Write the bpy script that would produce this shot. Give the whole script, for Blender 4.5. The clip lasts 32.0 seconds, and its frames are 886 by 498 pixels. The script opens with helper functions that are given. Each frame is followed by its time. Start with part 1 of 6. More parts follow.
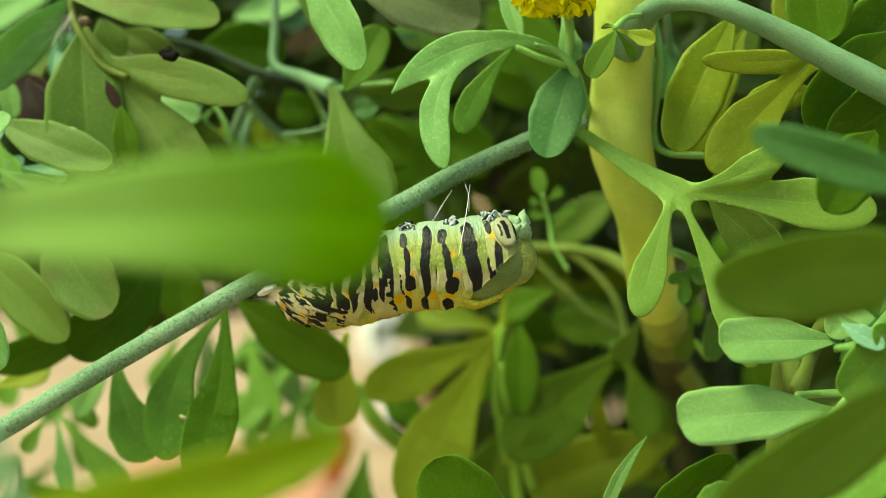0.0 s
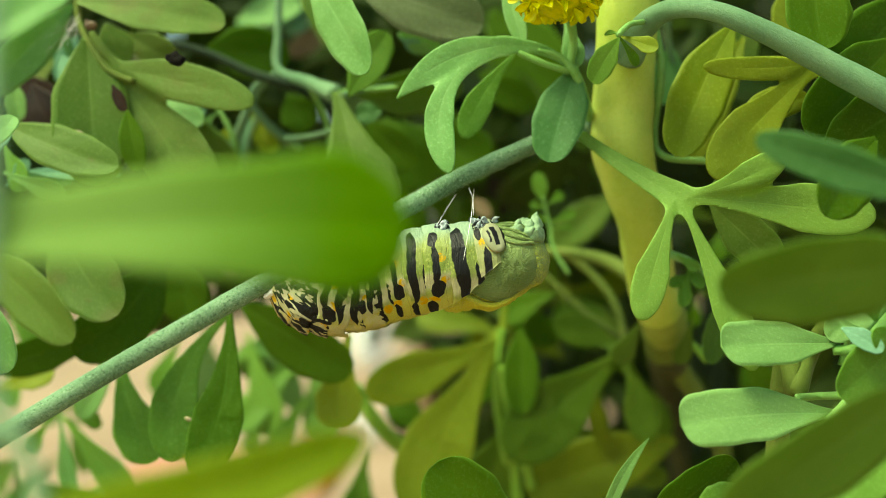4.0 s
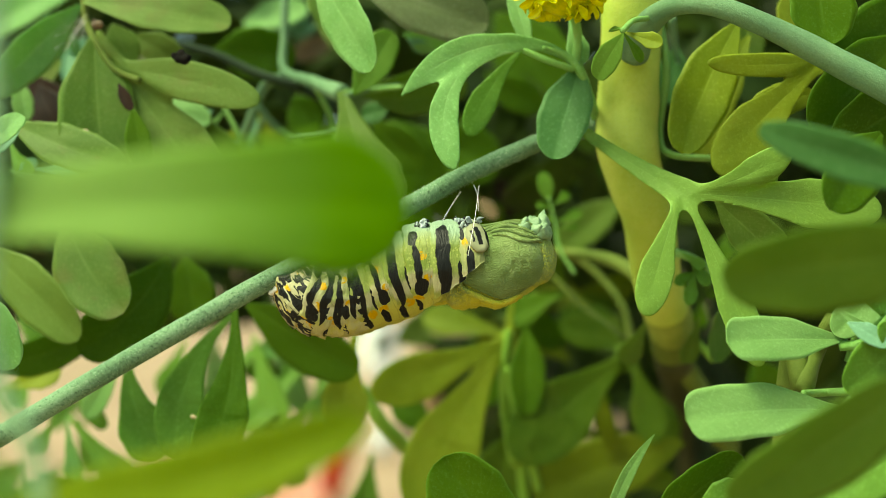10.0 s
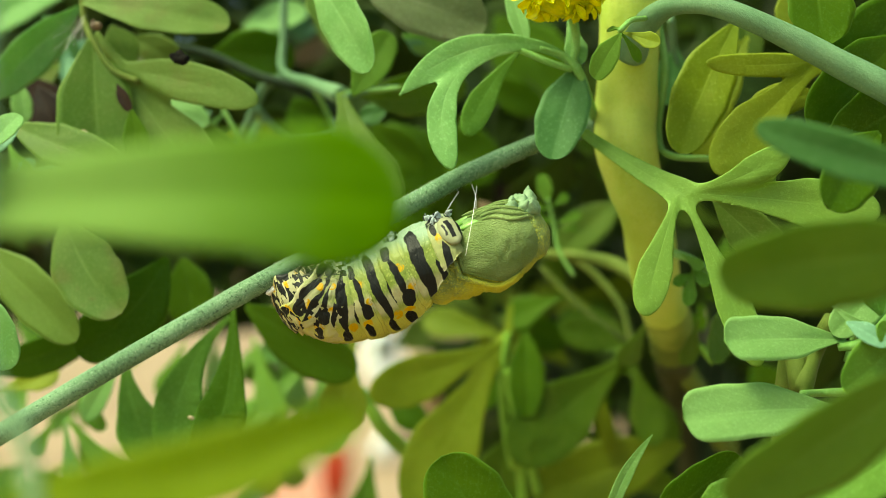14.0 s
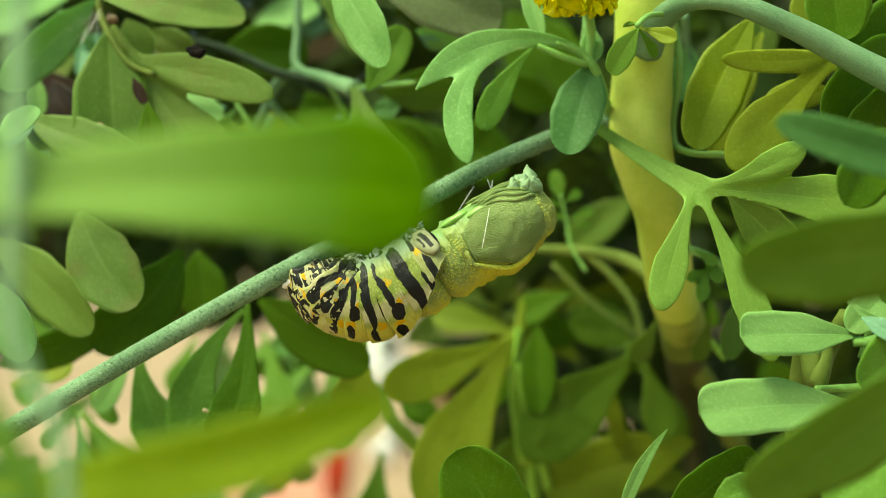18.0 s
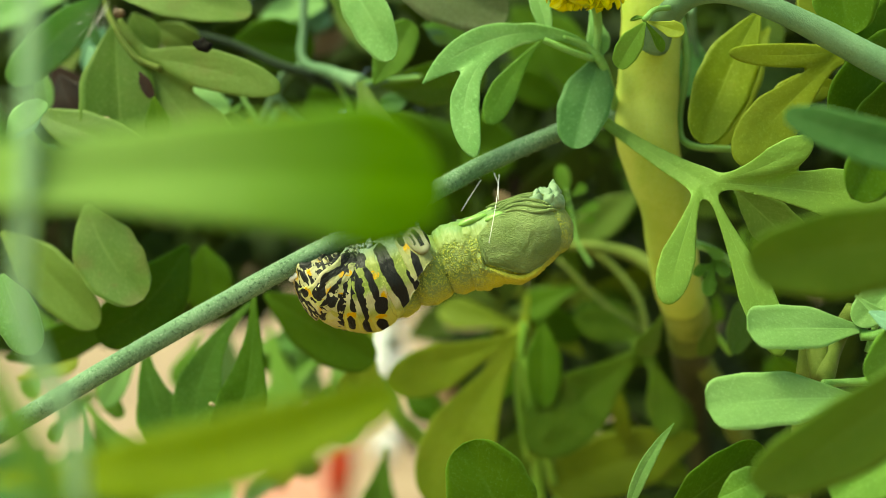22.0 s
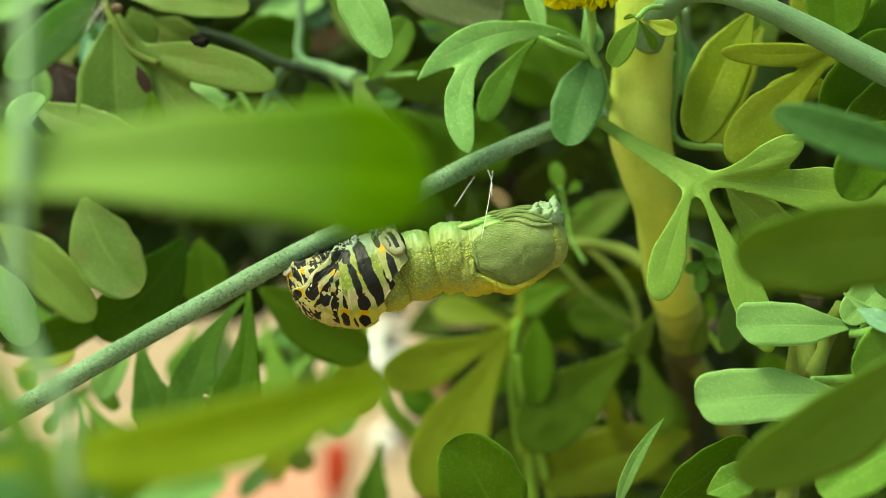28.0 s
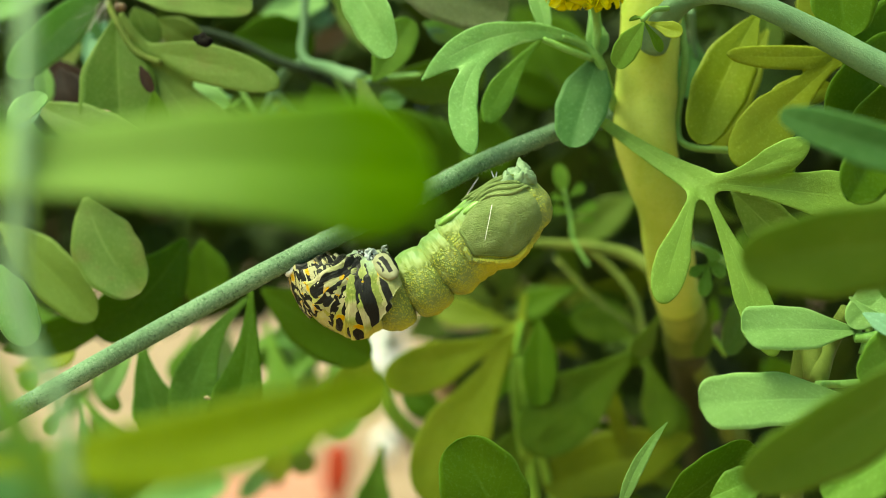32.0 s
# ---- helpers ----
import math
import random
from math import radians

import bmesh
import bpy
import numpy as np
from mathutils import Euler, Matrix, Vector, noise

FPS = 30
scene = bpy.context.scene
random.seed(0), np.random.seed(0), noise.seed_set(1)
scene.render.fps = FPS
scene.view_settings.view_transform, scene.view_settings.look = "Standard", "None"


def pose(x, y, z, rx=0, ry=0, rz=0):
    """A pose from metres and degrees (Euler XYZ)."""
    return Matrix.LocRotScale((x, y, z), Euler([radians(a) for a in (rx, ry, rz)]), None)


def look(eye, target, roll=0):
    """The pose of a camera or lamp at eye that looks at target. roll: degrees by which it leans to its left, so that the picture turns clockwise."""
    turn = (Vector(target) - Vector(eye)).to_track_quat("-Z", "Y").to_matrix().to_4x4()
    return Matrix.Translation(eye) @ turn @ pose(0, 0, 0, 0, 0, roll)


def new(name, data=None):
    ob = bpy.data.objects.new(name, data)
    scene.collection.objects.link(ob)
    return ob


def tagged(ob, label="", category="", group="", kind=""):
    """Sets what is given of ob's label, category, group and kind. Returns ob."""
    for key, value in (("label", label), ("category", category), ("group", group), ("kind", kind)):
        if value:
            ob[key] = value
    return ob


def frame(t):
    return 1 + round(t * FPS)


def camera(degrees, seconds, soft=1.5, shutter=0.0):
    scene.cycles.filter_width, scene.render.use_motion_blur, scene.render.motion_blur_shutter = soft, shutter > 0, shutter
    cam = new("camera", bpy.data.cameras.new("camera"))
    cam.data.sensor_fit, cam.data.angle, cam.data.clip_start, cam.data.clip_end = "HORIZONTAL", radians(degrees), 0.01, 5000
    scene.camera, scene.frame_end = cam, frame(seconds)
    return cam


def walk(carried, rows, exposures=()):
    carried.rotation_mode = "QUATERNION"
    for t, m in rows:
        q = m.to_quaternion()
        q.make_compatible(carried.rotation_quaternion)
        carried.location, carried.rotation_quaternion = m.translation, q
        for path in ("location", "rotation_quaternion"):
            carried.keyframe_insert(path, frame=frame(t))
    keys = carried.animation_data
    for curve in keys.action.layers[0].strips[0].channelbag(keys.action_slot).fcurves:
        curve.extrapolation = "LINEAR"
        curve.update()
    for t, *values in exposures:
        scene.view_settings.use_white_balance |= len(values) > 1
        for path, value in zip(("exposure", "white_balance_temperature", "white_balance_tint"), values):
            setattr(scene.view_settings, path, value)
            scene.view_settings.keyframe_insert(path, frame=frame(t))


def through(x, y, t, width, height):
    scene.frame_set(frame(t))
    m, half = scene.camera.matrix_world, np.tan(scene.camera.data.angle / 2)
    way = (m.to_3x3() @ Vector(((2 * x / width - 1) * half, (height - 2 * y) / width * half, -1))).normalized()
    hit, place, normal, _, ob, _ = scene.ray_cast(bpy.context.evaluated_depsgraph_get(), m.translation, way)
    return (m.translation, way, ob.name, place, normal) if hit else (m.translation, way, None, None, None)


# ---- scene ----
import functools

CENTRE = Vector((0.0, 0.0, 0.35))     # the point 140 mm ahead of the lens; all plans below are in millimetres round it


def mm(x, y, z):
    return CENTRE + Vector((x, y, z)) / 1000.0


# ---- camera ----
cam = camera(42.9, 32.0, soft=0.45)
cam.data.dof.use_dof = True
cam.data.dof.focus_distance = 0.1315
cam.data.dof.aperture_fstop = 12.4
ROWS = [
    (0.0, 1.87, 1.48, 1.63, 0.142, -0.618, 0.063),
    (0.5, 1.63, 0.62, 1.67, 0.277, -0.456, 0.074),
    (1.0, 1.40, 0.12, 1.71, 0.131, -0.411, 0.015),
    (1.5, 1.12, 0.13, 1.75, -0.098, -0.542, 0.097),
    (2.0, 0.85, 0.53, 1.78, 0.042, -0.504, 0.015),
    (2.5, 0.53, 0.73, 1.82, -0.015, -0.613, -0.043),
    (3.0, 0.22, 0.56, 1.86, -0.059, -0.606, 0.029),
    (3.5, 0.20, -0.04, 1.83, -0.444, -0.551, -0.040),
    (5.5, 0.12, 0.48, 1.73, 0.203, -0.463, -0.159),
    (6.0, 0.10, -0.24, 1.71, -0.231, -0.481, -0.114),
    (6.5, 0.04, -0.16, 1.42, -0.470, -0.506, -0.005),
    (7.0, -0.01, -0.03, 1.14, 0.043, -0.256, 0.034),
    (7.5, -0.13, 0.67, 0.85, 0.148, -0.214, 0.071),
    (8.0, -0.25, 0.99, 0.57, 0.099, -0.163, -0.026),
    (8.5, -0.06, 0.35, 0.28, -0.042, -0.103, -0.077),
    (9.0, 0.13, 0.00, 0.00, -0.000, 0.000, 0.000),
    (9.5, 0.45, -0.30, -0.13, 0.057, 0.161, -0.081),
    (10.0, 0.77, 0.04, -0.26, 0.148, 0.191, 0.004),
    (10.5, 0.61, 0.79, -0.39, 0.325, 0.181, 0.032),
    (11.0, 0.45, 0.60, -0.52, 0.406, 0.374, -0.012),
    (11.5, 0.27, 0.22, -0.65, 0.158, 0.409, 0.010),
    (12.0, 0.09, -0.08, -0.78, 0.317, 0.643, -0.048),
    (12.5, 0.55, 0.66, -0.91, 0.429, 0.553, 0.039),
    (13.0, 1.01, 0.76, -1.04, 0.261, 0.551, -0.033),
    (13.5, 1.20, 0.62, -1.13, 0.447, 0.529, 0.037),
    (14.0, 1.40, 0.23, -1.21, 0.303, 0.595, 0.001),
    (14.5, 1.26, -0.04, -1.30, 0.275, 0.604, 0.065),
    (16.5, 0.69, -0.25, -1.65, 0.576, 0.608, -0.006),
    (17.0, 0.55, -0.03, -1.73, 0.564, 0.562, -0.083),
    (17.5, 0.10, 0.46, -1.82, 0.482, 0.355, -0.058),
    (18.0, -0.36, -0.08, -1.91, 0.347, 0.586, -0.299),
    (18.5, -0.45, -0.38, -1.99, 0.270, 0.503, -0.245),
    (19.0, -0.53, -0.69, -2.08, 0.336, 0.633, -0.285),
    (19.5, -0.80, -0.10, -2.12, 0.173, 0.355, -0.142),
    (20.0, -1.07, 0.18, -2.15, 0.565, 0.434, -0.355),
    (20.5, -1.01, -0.40, -2.19, 0.292, 0.448, -0.389),
    (21.0, -0.95, -0.34, -2.23, 0.394, 0.386, -0.347),
    (21.5, -0.95, -0.39, -2.27, 0.301, 0.366, -0.302),
    (22.0, -0.95, -0.13, -2.30, 0.439, 0.435, -0.359),
    (22.5, -0.91, -0.15, -2.34, 0.277, 0.297, -0.358),
    (23.0, -0.88, -0.63, -2.38, 0.480, 0.522, -0.473),
    (23.5, -0.78, -0.87, -2.42, 0.504, 0.502, -0.482),
    (24.0, -0.68, -0.89, -2.47, 0.675, 0.636, -0.532),
    (24.5, -0.56, 0.11, -2.51, 0.857, 0.174, -0.408),
    (25.0, -0.43, -0.27, -2.56, 0.713, 0.403, -0.679),
    (25.5, -0.38, -0.88, -2.60, 0.608, 0.417, -0.770),
    (27.5, -0.20, -1.11, -2.78, 0.671, 0.478, -0.790),
    (28.0, -0.15, -1.24, -2.82, 0.424, 0.410, -0.790),
    (28.5, -0.18, -1.30, -2.83, 0.727, 0.502, -0.834),
    (29.0, -0.21, -0.78, -2.84, 0.673, 0.418, -0.860),
    (29.5, -0.10, -0.97, -2.85, 0.665, 0.528, -0.873),
    (30.0, -0.00, -1.45, -2.86, 0.546, 0.533, -0.959),
    (30.5, -0.07, -1.81, -2.87, 0.501, 0.627, -0.927),
    (31.0, -0.15, -1.19, -2.88, 0.672, 0.647, -0.969),
    (31.5, -0.22, -0.53, -2.89, 0.774, 0.514, -0.903),
    (32.0, -0.28, -0.54, -2.90, 0.529, 0.532, -1.096),
]
walk(cam, [(t, Matrix.Translation(mm(x, y - 140, z)) @ pose(0, 0, 0, 90 + pitch, roll, yaw)) for t, x, y, z, yaw, pitch, roll in ROWS],
     exposures=[(0.0, 2.02, 8300, -28.0), (32.0, 2.05, 8300, -28.0)])

# ---- world and sun ----
SUN_UP, SUN_ROUND = 60.0, 242.0
world = bpy.data.worlds.new("sky")
world.use_nodes = True
scene.world = world
sky = world.node_tree.nodes.new("ShaderNodeTexSky")
sky.sky_type, sky.sun_disc = "NISHITA", False
sky.sun_elevation, sky.sun_rotation = radians(SUN_UP), radians(SUN_ROUND)
sky.air_density, sky.dust_density = 1.0, 3.0
world.node_tree.links.new(sky.outputs[0], world.node_tree.nodes["Background"].inputs[0])
world.node_tree.nodes["Background"].inputs[1].default_value = 0.075
sun = new("sun", bpy.data.lights.new("sun", "SUN"))
sun.data.energy, sun.data.angle, sun.data.color = 1.5, radians(24), (1.0, 0.95, 0.86)
reach = Vector((math.sin(radians(SUN_ROUND)) * math.cos(radians(SUN_UP)), math.cos(radians(SUN_ROUND)) * math.cos(radians(SUN_UP)), math.sin(radians(SUN_UP))))
sun.matrix_basis = look(reach * 5, (0, 0, 0))


# ---- materials ----
class Mat:
    """A node material under construction."""

    def __init__(self, name):
        self.m = bpy.data.materials.new(name)
        self.m.use_nodes = True
        self.t = self.m.node_tree
        self.n, self.l = self.t.nodes, self.t.links
        self.b = self.n["Principled BSDF"]
        self.out = self.n["Material Output"]

    def put(self, socket, value):
        if isinstance(value, bpy.types.NodeSocket):
            self.l.new(value, socket)
        elif value is not None:
            socket.default_value = (*value, 1.0) if isinstance(value, tuple) and len(value) == 3 and socket.type == "RGBA" else value

    def coords(self, kind="Object"):
        return self.n.new("ShaderNodeTexCoord").outputs[kind]

    def uv(self):
        s = self.n.new("ShaderNodeSeparateXYZ")
        self.l.new(self.coords("UV"), s.inputs[0])
        return s.outputs[0], s.outputs[1]

    def scaled(self, vec, scale):
        m = self.n.new("ShaderNodeMapping")
        self.l.new(vec, m.inputs[0])
        m.inputs["Scale"].default_value = scale
        return m.outputs[0]

    def noise(self, vec, scale, detail=3.0, rough=0.55, distort=0.0):
        t = self.n.new("ShaderNodeTexNoise")
        self.l.new(vec, t.inputs["Vector"])
        t.inputs["Scale"].default_value, t.inputs["Detail"].default_value = scale, detail
        t.inputs["Roughness"].default_value, t.inputs["Distortion"].default_value = rough, distort
        return t.outputs["Fac"]

    def cells(self, vec, scale, feature="F1", smooth=0.0):
        t = self.n.new("ShaderNodeTexVoronoi")
        t.feature = feature
        self.l.new(vec, t.inputs["Vector"])
        t.inputs["Scale"].default_value = scale
        return t.outputs["Distance"]

    def ramp(self, fac, lo, hi, a=0.0, b=1.0):
        r = self.n.new("ShaderNodeMapRange")
        r.interpolation_type = "SMOOTHSTEP"
        self.put(r.inputs[0], fac)
        r.inputs[1].default_value, r.inputs[2].default_value, r.inputs[3].default_value, r.inputs[4].default_value = lo, hi, a, b
        return r.outputs[0]

    def math(self, op, a, b=None, clamp=False):
        r = self.n.new("ShaderNodeMath")
        r.operation, r.use_clamp = op, clamp
        self.put(r.inputs[0], a)
        if b is not None:
            self.put(r.inputs[1], b)
        return r.outputs[0]

    def mix(self, fac, a, b):
        r = self.n.new("ShaderNodeMix")
        r.data_type = "RGBA"
        self.put(r.inputs[0], fac)
        self.put(r.inputs[6], a)
        self.put(r.inputs[7], b)
        return r.outputs[2]

    def random(self):
        return self.n.new("ShaderNodeObjectInfo").outputs["Random"]

    def island(self):
        return self.n.new("ShaderNodeNewGeometry").outputs["Random Per Island"]

    def bump(self, height, strength=0.3, distance=0.0002):
        b = self.n.new("ShaderNodeBump")
        b.inputs["Strength"].default_value, b.inputs["Distance"].default_value = strength, distance
        self.l.new(height, b.inputs["Height"])
        self.l.new(b.outputs[0], self.b.inputs["Normal"])
        return b.outputs[0]

    def done(self, colour, rough=0.5, spec=0.4, through_colour=None, through=0.0, normal=None, sub=0.0):
        self.put(self.b.inputs["Base Color"], colour)
        self.put(self.b.inputs["Roughness"], rough)
        self.put(self.b.inputs["Specular IOR Level"], spec)
        if sub:
            self.b.inputs["Subsurface Weight"].default_value = sub
            self.b.inputs["Subsurface Radius"].default_value = (0.0012, 0.0012, 0.0005)
            self.b.inputs["Subsurface Scale"].default_value = 1.0
        if through:
            tr, mx = self.n.new("ShaderNodeBsdfTranslucent"), self.n.new("ShaderNodeMixShader")
            self.put(tr.inputs[0], through_colour)
            if normal:
                self.l.new(normal, tr.inputs[1])
            mx.inputs[0].default_value = through
            self.l.new(self.b.outputs[0], mx.inputs[1])
            self.l.new(tr.outputs[0], mx.inputs[2])
            self.l.new(mx.outputs[0], self.out.inputs[0])
        return self.m


def leaf_material(name, a, b, glow, spots=0.0, spot_colour=(0.12, 0.07, 0.03), far=False, bloom=0.4, glare=None, spec=0.2):
    """Leaf blade: two greens mottled, pale midrib and rim, brown flecks where old, waxy bloom."""
    k = Mat(name)
    o = k.coords("Object")
    u, v = k.uv()
    pick = k.island() if far else k.random()
    mott = k.noise(o, 260.0, 4.0, 0.6)
    fac = k.math("ADD", k.math("MULTIPLY", mott, 0.7), k.math("MULTIPLY", pick, 0.5))
    col = k.mix(k.ramp(k.math("SUBTRACT", fac, k.math("MULTIPLY", u, 0.12)), 0.28, 0.80), a, b)
    if glare:                                        # sky glare painted as a paler lower half of the blade
        col = k.mix(k.ramp(k.math("ADD", u, k.math("MULTIPLY", k.math("SUBTRACT", mott, 0.5), 0.15)), 0.92, 0.36, 0.0, 0.9), col, glare)
    fine = k.noise(o, 2600.0, 4.0, 0.68)
    col = k.mix(k.math("MULTIPLY", k.ramp(fine, 0.5, 0.72), bloom * 1.5), col, tuple(min(1, c * 1.5 + 0.03) for c in b))
    side = k.math("ABSOLUTE", k.math("SUBTRACT", v, 0.5))
    rib = k.math("MULTIPLY", k.ramp(side, 0.035, 0.008), k.ramp(u, 0.97, 0.45))
    veins = k.n.new("ShaderNodeTexWave")
    veins.inputs["Scale"].default_value, veins.inputs["Distortion"].default_value, veins.inputs["Detail"].default_value = 2.6, 2.0, 2.0
    join = k.n.new("ShaderNodeCombineXYZ")
    k.put(join.inputs[0], k.math("SUBTRACT", u, k.math("MULTIPLY", side, 0.7)))
    k.put(join.inputs[1], 0.0)
    k.l.new(join.outputs[0], veins.inputs["Vector"])
    vein = k.ramp(veins.outputs["Fac"], 0.86, 1.0)
    line = k.math("MAXIMUM", k.math("MULTIPLY", rib, 0.24), k.math("MULTIPLY", vein, 0.06))
    rim = k.math("MULTIPLY", k.ramp(side, 0.465, 0.5), 0.45)
    col = k.mix(k.math("MAXIMUM", line, rim), col, tuple(min(0.8, c * 1.9 + 0.04) for c in b))
    if spots:
        fleck = k.ramp(k.noise(o, 520.0, 5.0, 0.65), 0.60, 0.72, 0.0, spots)
        blot = k.ramp(k.noise(o, 150.0, 3.0, 0.6), 0.52, 0.72, 0.0, spots * 0.6)
        col = k.mix(k.math("MAXIMUM", fleck, blot), col, spot_colour)
    h = k.math("ADD", k.math("MULTIPLY", mott, 0.6), k.math("ADD", k.math("MULTIPLY", fine, 0.35), k.math("MULTIPLY", line, -0.6)))
    nrm = k.bump(h, 0.4, 0.0004)
    return k.done(col, k.ramp(fine, 0.2, 0.8, 0.42, 0.62), spec, glow, 0.42, nrm)


LEAF = {
    "fresh": leaf_material("leaf_fresh", (0.092, 0.20, 0.022), (0.168, 0.31, 0.048), (0.23, 0.44, 0.015)),
    "lime": leaf_material("leaf_lime", (0.058, 0.140, 0.001), (0.094, 0.195, 0.002), (0.145, 0.30, 0.001), glare=(0.33, 0.50, 0.13), spec=0.06),
    "bright": leaf_material("leaf_bright", (0.150, 0.285, 0.080), (0.235, 0.395, 0.130), (0.26, 0.45, 0.05)),
    "lush": leaf_material("leaf_lush", (0.130, 0.235, 0.034), (0.205, 0.335, 0.062), (0.28, 0.46, 0.02)),
    # dim and dimy: olive and yellow copies with inner shade put into the colour
    "dim": leaf_material("leaf_olive_shaded", (0.052, 0.104, 0.008), (0.098, 0.162, 0.015), (0.14, 0.25, 0.007), 0.25, spec=0.1),
    "dimy": leaf_material("leaf_yellow_shaded", (0.085, 0.125, 0.006), (0.140, 0.180, 0.012), (0.19, 0.26, 0.006), 0.25, (0.12, 0.08, 0.02), spec=0.1),
    "teal": leaf_material("leaf_teal", (0.12, 0.27, 0.15), (0.21, 0.39, 0.24), (0.15, 0.36, 0.10), bloom=0.5),
    "dry": leaf_material("leaf_dry", (0.20, 0.13, 0.07), (0.38, 0.29, 0.18), (0.25, 0.17, 0.08), 0.4, (0.14, 0.08, 0.04)),
    "sunny": leaf_material("leaf_sunny", (0.180, 0.250, 0.008), (0.270, 0.350, 0.025), (0.39, 0.49, 0.008), spec=0.08),
    "dead": leaf_material("leaf_dead", (0.014, 0.008, 0.006), (0.05, 0.026, 0.016), (0.03, 0.014, 0.008), 0.4, (0.01, 0.007, 0.005)),
    # hedge: green lowered almost to black, the deep shade put into the colour
    "hedge": leaf_material("leaf_hedge_shaded", (0.006, 0.018, 0.002), (0.035, 0.075, 0.008), (0.03, 0.08, 0.004), 0.3, far=True),
    "pale": leaf_material("leaf_pale", (0.15, 0.31, 0.085), (0.25, 0.44, 0.145), (0.26, 0.48, 0.05)),
    "glauc": leaf_material("leaf_glaucous", (0.066, 0.165, 0.042), (0.115, 0.245, 0.078), (0.13, 0.32, 0.03), bloom=0.5),
    "yel": leaf_material("leaf_yellowing", (0.165, 0.232, 0.012), (0.245, 0.305, 0.028), (0.34, 0.41, 0.010), 0.15, (0.22, 0.14, 0.02)),
    "olive": leaf_material("leaf_olive", (0.085, 0.16, 0.02), (0.15, 0.23, 0.04), (0.20, 0.32, 0.02), 0.2),
    "old": leaf_material("leaf_old", (0.105, 0.185, 0.028), (0.17, 0.25, 0.055), (0.20, 0.31, 0.03), 0.6, (0.16, 0.10, 0.035)),
    # shade: fresh green darkened as if the leaf stood in shade
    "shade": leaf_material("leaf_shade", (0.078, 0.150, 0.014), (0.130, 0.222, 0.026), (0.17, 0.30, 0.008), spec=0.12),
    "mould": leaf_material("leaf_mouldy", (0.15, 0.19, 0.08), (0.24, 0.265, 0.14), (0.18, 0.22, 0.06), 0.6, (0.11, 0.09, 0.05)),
    # dark: deep green that carries the shade of its leaves in the colour
    "dark": leaf_material("leaf_green_shaded", (0.048, 0.110, 0.004), (0.088, 0.172, 0.009), (0.14, 0.28, 0.003), spec=0.12),
    # far: the shade inside the shrub is painted into these greens
    "far": leaf_material("leaf_far_shaded", (0.008, 0.022, 0.002), (0.055, 0.095, 0.008), (0.06, 0.12, 0.004), 0.45, (0.03, 0.018, 0.008), far=True),
}


def stem_material(name, a, b, dots, hair=(0.5, 0.6, 0.45)):
    k = Mat(name)
    o = k.coords("Object")
    u, v = k.uv()
    col = k.mix(k.ramp(k.noise(o, 120.0, 4.0), 0.3, 0.7), a, b)
    join = k.n.new("ShaderNodeCombineXYZ")
    k.put(join.inputs[0], k.math("MULTIPLY", u, 9.0))
    k.put(join.inputs[1], k.math("MULTIPLY", v, 60.0))
    streak = k.noise(join.outputs[0], 3.0, 3.0)
    pore = k.noise(o, 2700.0, 4.0, 0.75)
    col = k.mix(k.ramp(streak, 0.52, 0.75, 0.0, 0.35), col, hair)
    col = k.mix(k.ramp(pore, 0.53, 0.64, 0.0, dots), col, tuple(c * 0.40 for c in a))
    col = k.mix(k.ramp(pore, 0.44, 0.34, 0.0, dots * 0.55), col, hair)
    k.bump(k.math("ADD", pore, k.math("MULTIPLY", streak, 0.7)), 0.5, 0.0003)
    return k.done(col, 0.62, 0.16)


STEM = {
    "stemg": stem_material("stem_grey_green", (0.104, 0.184, 0.092), (0.170, 0.272, 0.150), 0.8, (0.34, 0.46, 0.32)),
    "stemw": stem_material("stem_waxy", (0.10, 0.19, 0.09), (0.155, 0.26, 0.13), 0.25, (0.28, 0.40, 0.28)),
    "stemp": stem_material("stem_pale", (0.16, 0.33, 0.07), (0.23, 0.41, 0.105), 0.2),
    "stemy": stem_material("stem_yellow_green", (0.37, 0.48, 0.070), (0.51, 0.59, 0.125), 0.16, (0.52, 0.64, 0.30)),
    "stemf": stem_material("stem_fork", (0.14, 0.28, 0.03), (0.21, 0.36, 0.05), 0.1, (0.32, 0.46, 0.12)),
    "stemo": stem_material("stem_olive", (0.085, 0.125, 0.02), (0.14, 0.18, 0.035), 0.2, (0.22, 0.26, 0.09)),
    # stemm: main stem's yellow-green taken down one step for shade
    "stemm": stem_material("stem_half_shaded", (0.20, 0.26, 0.042), (0.29, 0.34, 0.072), 0.2, (0.34, 0.40, 0.16)),
    "stemi": stem_material("stem_blue_green", (0.22, 0.37, 0.19), (0.31, 0.46, 0.26), 0.1, (0.42, 0.55, 0.36)),
    # stemk: lowest piece of the main stem, shade painted in nearly black
    "stemk": stem_material("stem_full_shaded", (0.030, 0.036, 0.012), (0.065, 0.066, 0.024), 0.4, (0.10, 0.10, 0.05)),
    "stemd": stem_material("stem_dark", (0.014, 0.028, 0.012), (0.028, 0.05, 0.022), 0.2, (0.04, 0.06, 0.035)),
    "stemb": stem_material("stem_woody", (0.16, 0.10, 0.05), (0.24, 0.16, 0.08), 0.4, (0.35, 0.28, 0.18)),
}


def plain(name, a, b, scale=300.0, rough=0.6, spec=0.3, strength=0.4, distance=0.0003, detail=4.0):
    k = Mat(name)
    o = k.coords("Object")
    f = k.noise(o, scale, detail, 0.6)
    k.bump(f, strength, distance)
    return k.done(k.mix(k.ramp(f, 0.3, 0.7), a, b), rough, spec)


